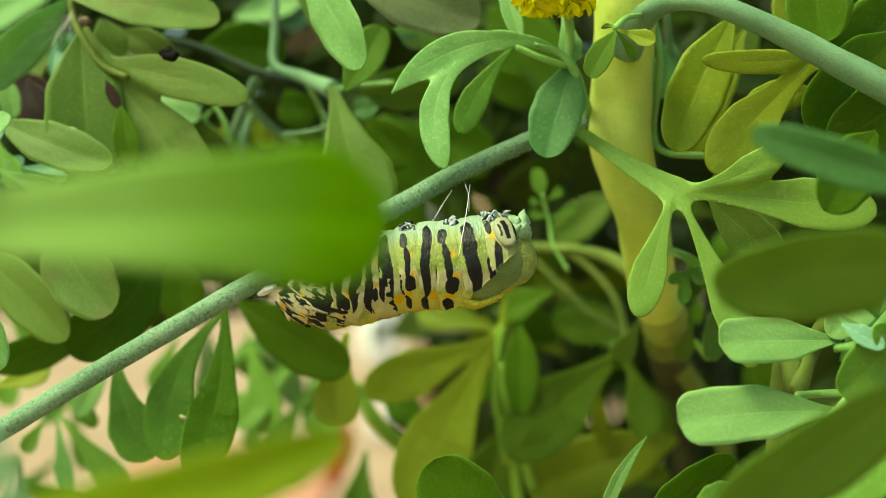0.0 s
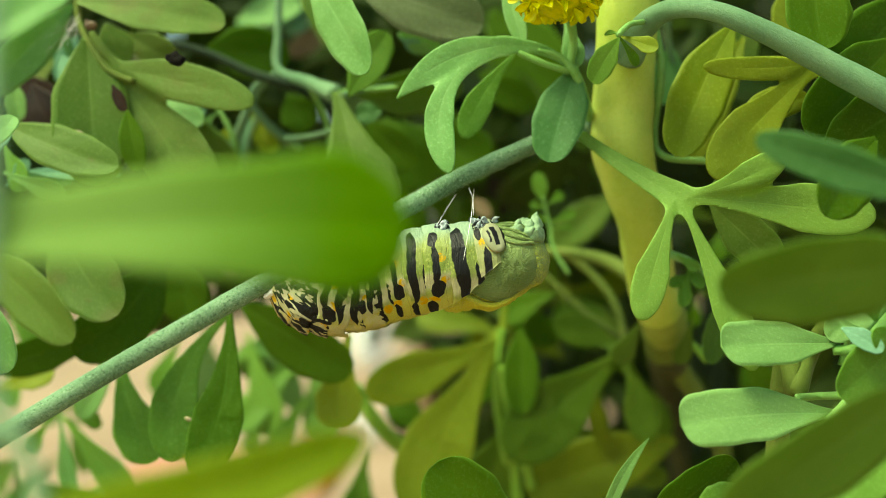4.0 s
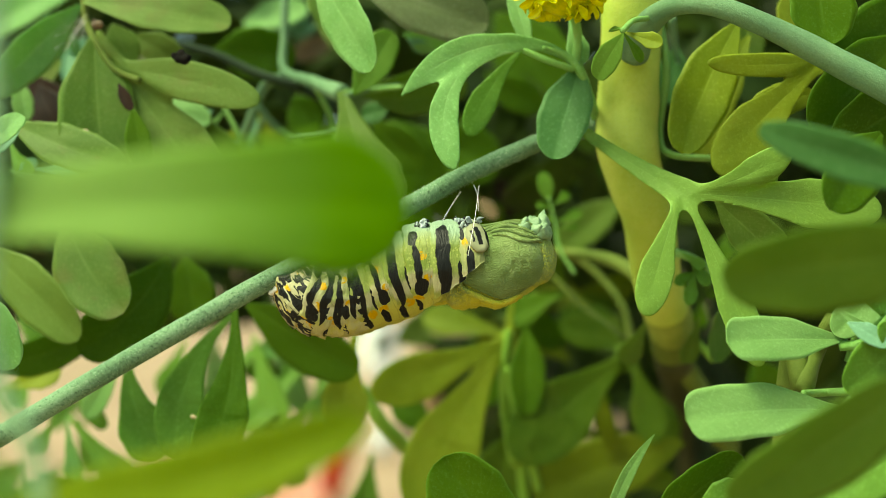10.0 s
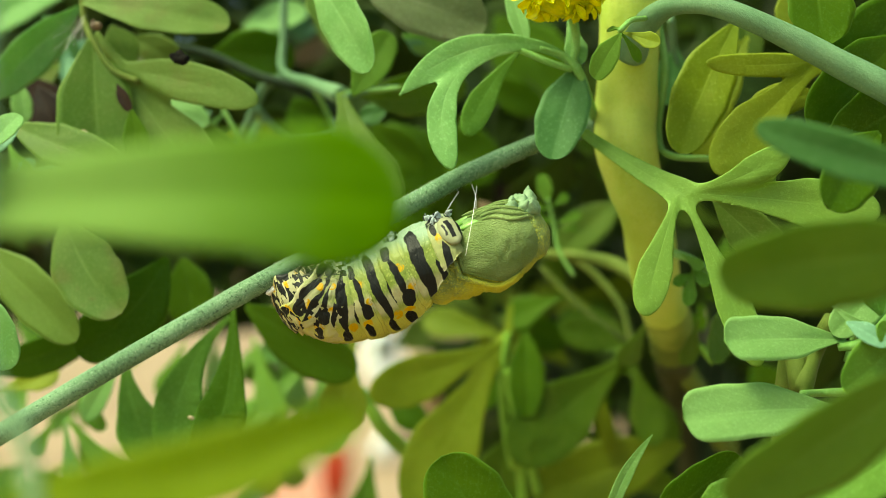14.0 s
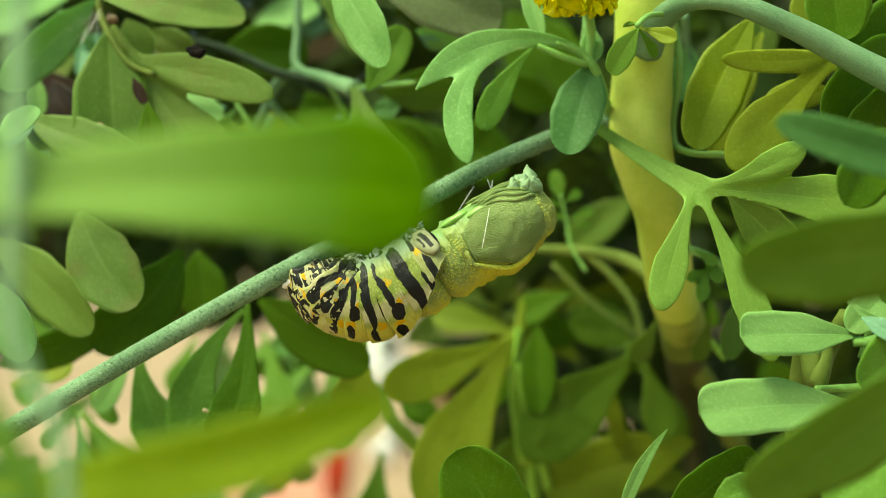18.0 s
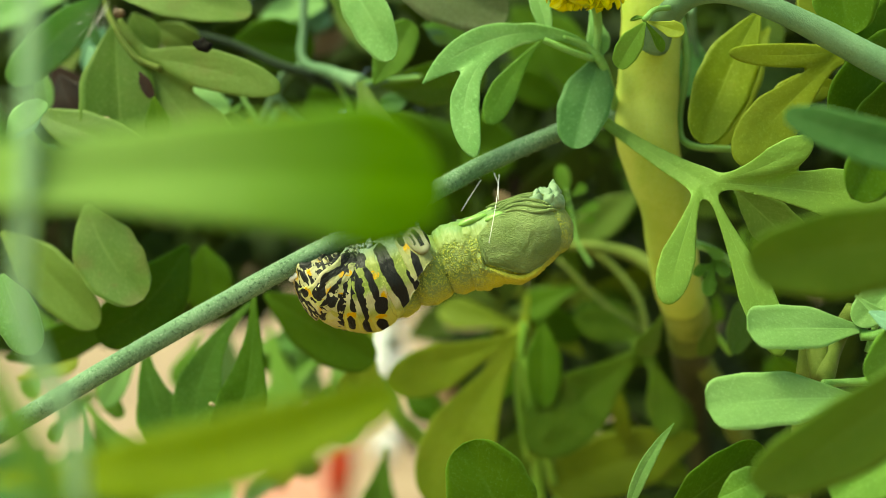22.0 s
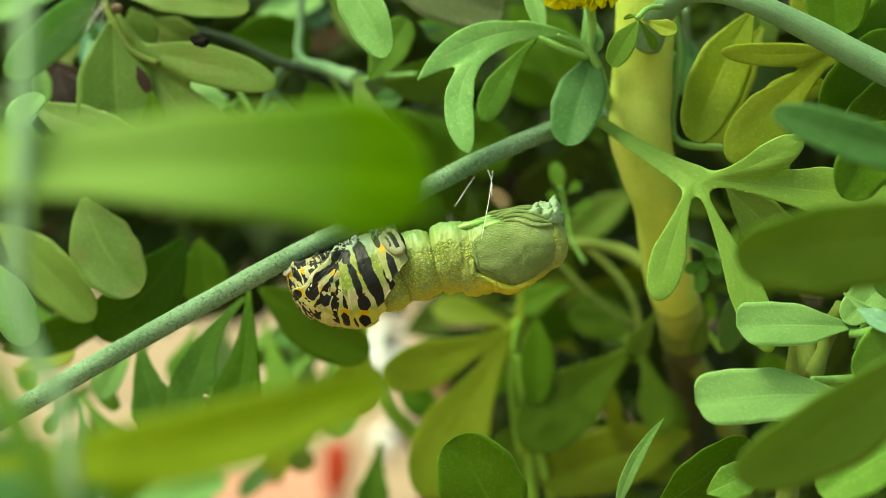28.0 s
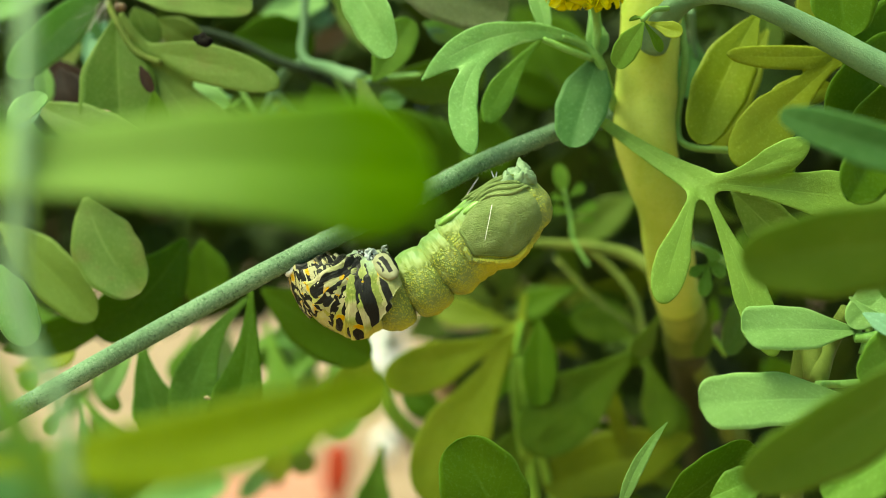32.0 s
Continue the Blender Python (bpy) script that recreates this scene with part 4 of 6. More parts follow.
# more of the herb: deeper leaves, dry scraps and the small leaves that show between them
leaf("dimy", (25.7, 44.0, -22.6), (27.7, 44.0, -32.3), 2.8, "o", 0.0, 10)
leaf("dry", (-30.5, 80.0, 37.7), (-22.3, 84.0, 42.6), 4.0, "o", 0.5, 20)
leaf("dry", (6.1, 40.0, 8.4), (8.8, 40.0, 5.3), 2.3, "o", 0.0, 10)
leaf("dry", (-67.1, 60.0, -14.5), (-73.8, 64.0, -19.9), 4.5, "o", 0.5, 20)
leaf("glauc", (-7.8, 26.0, 20.7), (-11.6, 26.0, 19.9), 3.3, "o", 0.0, 10)
leaf("teal", (-30.6, 60.0, 40.2), (-23.9, 64.0, 43.5), 5.1, "o", 0.0, 25)
leaf("teal", (-55.6, 14.0, 11.1), (-41.7, 10.0, 10.2), 2.0, "o", 0.4, -30)
leaf("teal", (-52.6, 2.0, 16.7), (-56.1, 0.0, 11.9), 3.1, "o", 0.0, 20)
leaf("teal", (43.6, 24.0, 33.2), (45.2, 24.0, 26.8), 2.5, "o", 0.0, 10)
leaf("pale", (-5.3, 22.0, 31.2), (0.8, 24.0, 29.5), 3.3, "o", 0.0, 20)
leaf("teal", (-52.9, 20.0, 27.7), (-49.9, 18.0, 22.5), 3.5, "o", 0.0, 10)
leaf("dark", (47.6, 30.0, -16.6), (51.7, 30.0, -21.7), 3.7, "o", 0.0, 20)
leaf("fresh", (49.5, -14.0, -7.3), (47.5, -14.0, -1.7), 3.8, "o", 0.0, 20)
leaf("teal", (44.9, -16.0, -7.9), (48.7, -18.0, -10.3), 2.2, "o", 0.0, -20)
leaf("teal", (47.7, -16.0, -15.9), (46.6, -16.0, -20.6), 1.6, "s", 0.0, 10)
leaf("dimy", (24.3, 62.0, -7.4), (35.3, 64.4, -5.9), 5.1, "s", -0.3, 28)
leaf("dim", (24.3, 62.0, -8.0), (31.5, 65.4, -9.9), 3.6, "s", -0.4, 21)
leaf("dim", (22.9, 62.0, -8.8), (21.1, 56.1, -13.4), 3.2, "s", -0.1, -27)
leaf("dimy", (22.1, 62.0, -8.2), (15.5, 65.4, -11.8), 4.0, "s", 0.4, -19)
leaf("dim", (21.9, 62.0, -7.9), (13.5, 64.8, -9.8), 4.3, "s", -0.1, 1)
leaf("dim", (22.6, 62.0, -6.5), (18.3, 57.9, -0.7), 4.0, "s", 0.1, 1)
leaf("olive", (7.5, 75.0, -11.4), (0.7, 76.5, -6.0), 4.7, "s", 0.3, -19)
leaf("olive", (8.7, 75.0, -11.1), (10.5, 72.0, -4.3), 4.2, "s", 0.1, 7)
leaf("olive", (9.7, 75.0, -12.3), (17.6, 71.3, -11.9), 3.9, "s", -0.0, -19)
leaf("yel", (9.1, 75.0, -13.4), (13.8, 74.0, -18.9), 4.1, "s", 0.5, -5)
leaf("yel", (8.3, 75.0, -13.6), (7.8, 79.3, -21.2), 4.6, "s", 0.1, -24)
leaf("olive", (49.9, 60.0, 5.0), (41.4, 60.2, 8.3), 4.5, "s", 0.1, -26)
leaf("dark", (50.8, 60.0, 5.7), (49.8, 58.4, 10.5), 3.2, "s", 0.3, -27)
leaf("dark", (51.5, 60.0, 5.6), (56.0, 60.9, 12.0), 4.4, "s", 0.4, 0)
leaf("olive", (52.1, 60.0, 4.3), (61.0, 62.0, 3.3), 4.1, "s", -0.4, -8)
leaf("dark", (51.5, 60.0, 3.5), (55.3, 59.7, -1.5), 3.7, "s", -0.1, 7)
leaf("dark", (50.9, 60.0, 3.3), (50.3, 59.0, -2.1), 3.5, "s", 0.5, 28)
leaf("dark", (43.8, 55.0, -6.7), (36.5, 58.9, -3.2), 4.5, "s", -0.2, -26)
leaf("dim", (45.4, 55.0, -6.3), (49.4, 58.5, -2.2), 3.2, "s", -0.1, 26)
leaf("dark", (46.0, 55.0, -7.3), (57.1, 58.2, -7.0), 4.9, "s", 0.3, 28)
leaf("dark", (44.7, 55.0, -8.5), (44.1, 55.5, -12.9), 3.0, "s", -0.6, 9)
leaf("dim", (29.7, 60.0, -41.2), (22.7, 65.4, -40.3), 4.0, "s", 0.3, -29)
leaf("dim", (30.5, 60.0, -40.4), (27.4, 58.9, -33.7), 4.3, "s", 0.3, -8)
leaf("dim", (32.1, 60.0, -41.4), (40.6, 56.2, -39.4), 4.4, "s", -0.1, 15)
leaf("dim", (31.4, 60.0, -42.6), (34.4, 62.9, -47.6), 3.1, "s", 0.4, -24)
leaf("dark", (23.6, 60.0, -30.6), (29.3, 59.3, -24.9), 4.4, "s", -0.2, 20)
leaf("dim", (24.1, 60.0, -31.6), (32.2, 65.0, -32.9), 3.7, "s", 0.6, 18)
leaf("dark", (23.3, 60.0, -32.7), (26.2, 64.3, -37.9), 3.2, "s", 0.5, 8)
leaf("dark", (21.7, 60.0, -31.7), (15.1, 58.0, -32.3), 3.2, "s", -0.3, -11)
leaf("dark", (12.1, 85.0, 2.0), (17.7, 90.3, -1.2), 3.5, "s", -0.1, 7)
leaf("olive", (10.7, 85.0, 1.5), (7.9, 88.9, -7.5), 5.6, "s", -0.2, 24)
leaf("olive", (9.9, 85.0, 2.1), (2.5, 83.0, -1.6), 4.2, "s", 0.5, 21)
leaf("dark", (9.8, 85.0, 3.4), (2.6, 89.3, 5.9), 3.9, "s", -0.2, -6)
leaf("dark", (10.9, 85.0, 4.2), (10.1, 81.8, 9.6), 3.6, "s", 0.1, -17)
leaf("olive", (27.2, 80.0, 13.1), (18.8, 74.7, 14.9), 4.0, "s", 0.1, 5)
leaf("dark", (28.1, 80.0, 14.0), (26.0, 83.1, 23.0), 5.5, "s", 0.6, 14)
leaf("dark", (29.4, 80.0, 13.6), (37.8, 81.9, 20.2), 5.5, "s", -0.4, -3)
leaf("dark", (29.7, 80.0, 12.5), (38.4, 75.5, 11.1), 4.5, "s", -0.3, -22)
leaf("dark", (29.4, 80.0, 11.8), (36.0, 84.1, 7.3), 4.2, "s", -0.1, 4)
leaf("fresh", (-28.6, 70.0, -14.5), (-34.8, 75.8, -11.9), 3.4, "s", -0.5, -4)
leaf("fresh", (-26.9, 70.0, -14.1), (-23.0, 74.7, -8.1), 4.5, "s", -0.1, -19)
leaf("fresh", (-26.4, 70.0, -14.8), (-17.9, 71.7, -12.2), 4.4, "s", 0.1, -16)
leaf("fresh", (-26.6, 70.0, -16.0), (-21.1, 71.0, -19.6), 3.5, "s", -0.1, 20)
leaf("fresh", (-27.5, 70.0, -16.5), (-26.7, 64.8, -22.4), 4.0, "s", -0.2, 11)
leaf("fresh", (-30.4, 62.0, -27.0), (-30.1, 66.5, -34.5), 4.3, "s", 0.4, 20)
leaf("fresh", (-31.6, 62.0, -26.3), (-37.8, 61.1, -28.1), 3.4, "s", 0.0, 9)
leaf("fresh", (-31.0, 62.0, -24.7), (-35.7, 66.9, -18.0), 4.8, "s", 0.2, -10)
leaf("fresh", (-29.7, 62.0, -24.9), (-24.3, 62.9, -20.2), 4.0, "s", -0.4, -8)

leaf("yel", (12.5, 62.0, -15.3), (-3.5, 66.0, -11.9), 5.6, "s", 0.3, 24)
leaf("dark", (20.8, 50.0, -7.1), (11.4, 52.0, -11.6), 5.2, "s", 0.3, 24)
# this pale blade is put in as a glint on the leaf
leaf("dry", (7.4, 70.0, -15.2), (-2.4, 74.0, -14.9), 2.4, "o", 0.0, 20)
leaf("dimy", (24.5, 75.0, -21.0), (12.9, 78.0, -13.2), 4.8, "o", 0.0, 24)
leaf("teal", (1.1, 74.0, -15.5), (7.4, 76.0, -13.9), 1.7, "o", 0.0, 10)

# small teal blades imitate glints here, dark ones the shaded gaps
leaf("teal", (-42.6, 24.0, 22.4), (-39.5, 26.0, 17.7), 3.3, "s", 0.4, -20)
leaf("teal", (-33.3, 24.0, 20.4), (-38.5, 26.0, 17.4), 2.8, "o", 0.3, 25)
leaf("pale", (-32.8, 30.0, 20.9), (-37.1, 32.0, 16.8), 2.2, "s", 0.0, 10)
leaf("glauc", (-60.6, 30.0, 32.8), (-64.0, 30.0, 27.7), 4.4, "o", 0.4, 10)
leaf("teal", (-52.5, 26.0, 31.5), (-54.3, 24.0, 24.2), 3.0, "o", 0.3, -10)
leaf("old", (-58.5, 34.0, 29.4), (-63.6, 36.0, 26.0), 3.9, "o", 0.0, 20)
leaf("dry", (-53.8, 22.0, 24.9), (-53.0, 22.0, 23.8), 2.1, "o", 0.0, 20)
leaf("dead", (-59.1, 26.0, 24.5), (-54.3, 24.0, 17.2), 5.8, "o", 0.6, 15)
leaf("dead", (-55.0, 28.0, 24.0), (-58.7, 30.0, 18.5), 3.7, "o", 0.0, -20)
leaf("dark", (-23.5, 40.0, 24.8), (-19.9, 40.0, 19.2), 6.3, "o", 0.0, 10)
leaf("dark", (-10.5, 34.0, 20.0), (-3.3, 34.0, 12.6), 6.5, "o", 0.0, 12)
leaf("olive", (-10.1, 22.0, 22.1), (1.0, 24.0, 22.9), 4.6, "o", 0.4, 20)
leaf("dark", (-31.6, 40.0, 18.7), (-35.4, 40.0, 13.1), 5.4, "o", 0.0, 10)
leaf("teal", (-28.7, 36.0, 20.9), (-30.0, 36.0, 13.7), 1.2, "p", 0.3, 0)
leaf("yel", (-28.2, 40.0, 20.8), (-27.1, 40.0, 16.0), 2.0, "o", 0.0, 10)
leaf("teal", (-57.9, 12.0, 8.7), (-54.8, 12.0, 12.5), 2.0, "s", 0.3, 0)
leaf("glauc", (-57.5, 16.0, 11.3), (-50.7, 18.0, 9.7), 2.4, "o", 0.5, -25)
leaf("pale", (-42.5, 16.0, 14.3), (-44.4, 16.0, 13.2), 1.4, "o", 0.0, 30)
leaf("teal", (-36.3, 66.0, 39.8), (-32.2, 66.0, 42.3), 3.5, "o", 0.0, 20)
leaf("pale", (-19.6, 50.0, 40.5), (-16.5, 52.0, 35.9), 2.9, "o", 0.2, 0)
leaf("teal", (-22.7, 64.0, 41.0), (-26.8, 64.0, 39.0), 2.7, "o", 0.0, 20)
leaf("dark", (-7.5, 44.0, 35.5), (-13.0, 44.0, 30.0), 5.5, "o", 0.0, 10)
leaf("teal", (-4.7, 22.0, 30.4), (-1.6, 24.0, 29.0), 2.0, "o", 0.0, 15)
leaf("dark", (7.5, 50.0, 30.0), (17.2, 52.0, 24.5), 5.8, "o", 0.4, 10)
leaf("olive", (-2.2, 60.0, 24.6), (7.9, 62.0, 20.8), 4.5, "o", 0.4, 20)
leaf("dark", (-16.3, 40.0, 13.1), (-7.3, 40.0, 10.4), 5.4, "o", 0.0, 0)
stem("twig", "stemw", (-27.1, 34.0, 21.3, 0.39), (-29.0, 36.0, 17.2, 0.40), (-29.9, 38.0, 12.0, 0.36))
stem("twig", "stemw", (-13.4, 18.0, 21.6, 0.55), (-10.4, 20.0, 22.8, 0.36), (-6.0, 22.0, 23.9, 0.24))
stem("twig", "stemd", (-23.0, 36.0, 26.0, 0.88), (-17.2, 40.0, 23.0, 0.72), (-13.0, 44.0, 17.0, 0.65))
stem("twig", "stemw", (32.9, 20.0, 33.2, 0.48), (34.2, 24.0, 29.1, 0.41), (35.8, 26.0, 25.3, 0.33))
stem("twig", "stemo", (17.0, 50.0, -2.4, 0.38), (23.4, 48.0, -9.0, 0.47), (30.6, 46.0, -14.5, 0.56))
stem("twig", "stemf", (36.6, 30.0, -13.2, 0.77), (38.2, 26.0, -13.9, 0.58), (39.6, 24.0, -16.1, 0.33))
stem("twig", "stemp", (48.4, -6.0, -13.2, 0.40), (49.2, -6.0, -10.5, 0.34), (49.7, -8.0, -7.7, 0.30))

# ---- flower ----
PETAL = plain("petal_yellow", (0.50, 0.49, 0.004), (0.72, 0.67, 0.02), 900.0, 0.5, 0.3)
CALYX = plain("flower_green", (0.34, 0.40, 0.01), (0.62, 0.56, 0.02), 900.0, 0.5, 0.3)


def flower(centre, radius):
    """A ball of frilled yellow petals over a green heart."""
    rng = random.Random(5)
    c = mm(*centre)
    bm = bmesh.new()
    bmesh.ops.create_icosphere(bm, subdivisions=3, radius=radius / 1000 * 0.82, matrix=Matrix.Translation(c))
    for v in bm.verts:
        v.co += (v.co - c) * 0.18 * noise.noise(v.co * 900)
    head = part("flower", bm, CALYX, plant, "yellow rue flower head with frilled petals")
    for i in range(240):
        a, h = rng.uniform(0, 2 * math.pi), rng.uniform(-0.95, 0.9)
        d = Vector((math.cos(a) * math.sqrt(1 - h * h), math.sin(a) * math.sqrt(1 - h * h), h))
        base = c + d * radius / 1000 * 0.80
        tip = c + (d + Vector((rng.uniform(-1, 1), rng.uniform(-1, 1), rng.uniform(-1, 1))) * 0.16) * radius / 1000
        part("petal", blade(base, tip, radius / 1000 * rng.uniform(0.12, 0.22), rng.choice("sbo"), radius / 1000 * rng.uniform(-0.1, 0.1), rng.uniform(-70, 70), 0.6, 0.2, i, 8, 7, 0.0002), PETAL, head)


flower((14.8, -4.5, 33.4), 6.0)

# ---- chrysalis and the skin it sheds ----
TAIL = Vector((-18.7, -5.0, -5.2))        # where the tail holds to the branch, millimetres
BEND = [(0.0, -43.6), (1.7, -20.7), (5.3, 7.2), (9.5, 20.2), (14.0, 25.0), (18.0, 17.4), (22.0, 9.3), (26.5, 13.5), (36.0, 9.0)]
CURL = [(0.0, 5.0), (3.0, 2.0), (6.0, -14.0), (9.0, -16.0), (12.0, -1.5), (15.0, 8.5), (18.0, 19.0), (21.0, 34.0), (25.0, 18.5), (36.0, 12.0)]      # what a full swing adds: the middle sinks as the head rises
GIRTH = [(0.0, 0.5), (1.5, 1.1), (3.5, 1.9), (7.0, 3.2), (11.5, 4.25), (16.0, 4.3), (20.0, 4.35), (23.0, 4.45), (26.0, 4.85), (28.5, 4.9), (30.5, 4.65), (32.2, 3.8), (33.1, 2.4), (33.5, 0.8)]
SWING = [(0, -0.3), (0.5, 0.3), (1, -0.1), (1.5, -0.2), (2, -0.07), (2.5, -0.03), (3, -0.03), (3.5, -0.5), (4.5, -0.1), (5.5, 0.05), (6, -0.22), (6.5, -0.08), (7, -0.22), (7.5, 0.55),
         (8, 0.17), (8.5, -0.11), (9, -0.03), (9.5, 0.47), (10, -0.33), (10.5, -0.08), (11, 0.49), (11.5, 0.38), (12, 0.2), (12.5, 0.26), (13, 0.09), (13.5, 0.51), (14, 0.3), (14.5, 0.2),
         (15.5, 0.4), (16.5, 0.74), (17, 0.28), (17.5, 0.02), (18, 0.79), (18.5, 0.42), (19, 0), (19.5, 0.8), (19.8, 0.81), (20, 0.58), (20.5, 0.09), (21, -0.2), (21.2, 0.4), (21.5, 0.69),
         (22, 0.2), (22.5, -0.17), (23, 0.95), (23.5, 0.43), (24, -0.1), (24.5, 0.83), (25, 0.73), (25.5, 0.23), (26.5, 0.2), (27.5, 0.25), (28, -0.19), (28.3, 0.88), (28.5, 0.98), (28.7, 0.55),
         (29, 0.4), (29.5, -0.05), (30, 0.27), (30.5, 0.26), (31, 0.23), (31.3, -0.1), (31.5, -0.02), (31.7, 0.99), (32, 1.05)]
LENGTH = [(0.0, 0.945), (1.0, 0.973), (4.0, 0.988), (12.0, 1.0), (32.0, 0.995)]       # how far the body is stretched
SAG = [(0.0, 0.0), (13.0, -0.2), (23.0, -0.4), (32.0, -1.2)]                             # how far the tail has sunk
EDGE = [(0.0, 31.5), (3.0, 28.8), (6.0, 27.5), (9.0, 26.0), (12.0, 24.6), (15.0, 22.8), (18.0, 19.6), (21.0, 17.4), (24.0, 15.6), (28.0, 14.6), (30.0, 13.8), (32.0, 12.8)]


def between(table, x):
    xs, ys = zip(*table)
    return float(np.interp(x, xs, ys))


def spine(s, t):
    """Place (millimetres) and upward slope (degrees) of the body's middle line, s millimetres from the tail, at t seconds."""
    swing, s = between(SWING, t), s * between(LENGTH, t)
    p, x = TAIL + Vector((0, 0, between(SAG, t))), 0.0
    slope = lambda q: between(BEND, q) + swing * between(CURL, q)
    step = 0.5
    while x < s:
        h = min(step, s - x)
        a = radians(slope(x + h / 2))
        p += Vector((math.cos(a), 0, math.sin(a))) * h
        x += h
    return p, slope(s)


def body_pose(s, t, tilt=0.0, shift=0.0):
    p, a = spine(s, t)
    return pose(p.x / 1000, p.y / 1000, (p.z + shift) / 1000, 0, -(a + tilt), 0)


# pupa: smooth blue-green above, granular and yellow below
def warped(k, vec, scale, amount):
    """Coordinates shaken by a noise, so that cells and folds lose their regular look."""
    t, m, s = k.n.new("ShaderNodeTexNoise"), k.n.new("ShaderNodeVectorMath"), k.n.new("ShaderNodeVectorMath")
    k.l.new(vec, t.inputs["Vector"])
    t.inputs["Scale"].default_value, t.inputs["Detail"].default_value = scale, 3.0
    m.operation, s.operation = "SCALE", "ADD"
    k.l.new(t.outputs["Color"], m.inputs[0])
    m.inputs["Scale"].default_value = amount
    k.l.new(vec, s.inputs[0])
    k.l.new(m.outputs[0], s.inputs[1])
    return s.outputs[0]


k = Mat("pupa_skin")
o = k.coords("Object")
sep = k.n.new("ShaderNodeSeparateXYZ")
k.l.new(o, sep.inputs[0])
grain = k.math("ADD", k.math("MULTIPLY", k.cells(warped(k, o, 1500.0, 0.0011), 3600.0), 0.6), k.math("MULTIPLY", k.noise(o, 2600.0, 3.0, 0.7), 0.3))
wrinkle = k.noise(k.scaled(o, (900.0, 300.0, 300.0)), 1.0, 3.0, 0.6, 0.8)
blotch = k.noise(o, 420.0, 4.0, 0.6)
level = k.math("ADD", sep.outputs[2], k.math("MULTIPLY", k.math("SUBTRACT", blotch, 0.5), 0.006))
low, mid, high = k.ramp(level, -0.0022, -0.0046), k.ramp(level, 0.0024, 0.0006), k.ramp(level, 0.0022, 0.0042)
col = k.mix(k.ramp(blotch, 0.35, 0.65), (0.165, 0.222, 0.050), (0.245, 0.298, 0.095))
col = k.mix(k.math("MULTIPLY", k.math("MULTIPLY", mid, k.ramp(grain, 0.47, 0.33)), 0.7), col, (0.46, 0.47, 0.07))
# yellow belly, its colour also raised in place of fill light from below
col = k.mix(k.math("MULTIPLY", low, 0.8), col, (0.60, 0.56, 0.05))
col = k.mix(k.math("MULTIPLY", high, 0.8), col, (0.13, 0.235, 0.08))
h = k.math("ADD", k.math("MULTIPLY", wrinkle, 0.9), k.math("MULTIPLY", k.math("MULTIPLY", grain, mid), -1.5))
k.bump(h, 0.9, 0.0003)
PUPA = k.done(col, k.ramp(high, 0.0, 1.0, 0.50, 0.42), 0.25, sub=0.07)

k = Mat("wing_case")
o = k.coords("Object")
shaken = warped(k, o, 700.0, 0.0011)
net = k.cells(k.scaled(shaken, (0.45, 1.0, 1.4)), 3900.0, "DISTANCE_TO_EDGE")
fine = k.noise(k.scaled(shaken, (1.0, 1.0, 0.45)), 3600.0, 4.0, 0.65, 0.6)
blotch = k.noise(o, 300.0, 3.0)
col = k.mix(k.ramp(blotch, 0.3, 0.7), (0.145, 0.205, 0.055), (0.215, 0.280, 0.095))
col = k.mix(k.ramp(net, 0.10, 0.0, 0.0, 0.35), col, (0.10, 0.155, 0.03))
col = k.mix(k.ramp(fine, 0.55, 0.75, 0.0, 0.45), col, (0.34, 0.43, 0.18))
h = k.math("ADD", k.math("MULTIPLY", k.ramp(net, 0.0, 0.22), 0.7), k.math("MULTIPLY", fine, 0.7))
k.bump(h, 0.8, 0.00022)
WING = k.done(col, 0.5, 0.25, sub=0.04)
TUBERCLE = plain("tubercle_skin", (0.13, 0.205, 0.10), (0.22, 0.31, 0.175), 1100.0, 0.5, 0.25)

BRIGHT = plain("limb_case_green", (0.15, 0.30, 0.04), (0.22, 0.38, 0.085), 500.0, 0.35, 0.5)


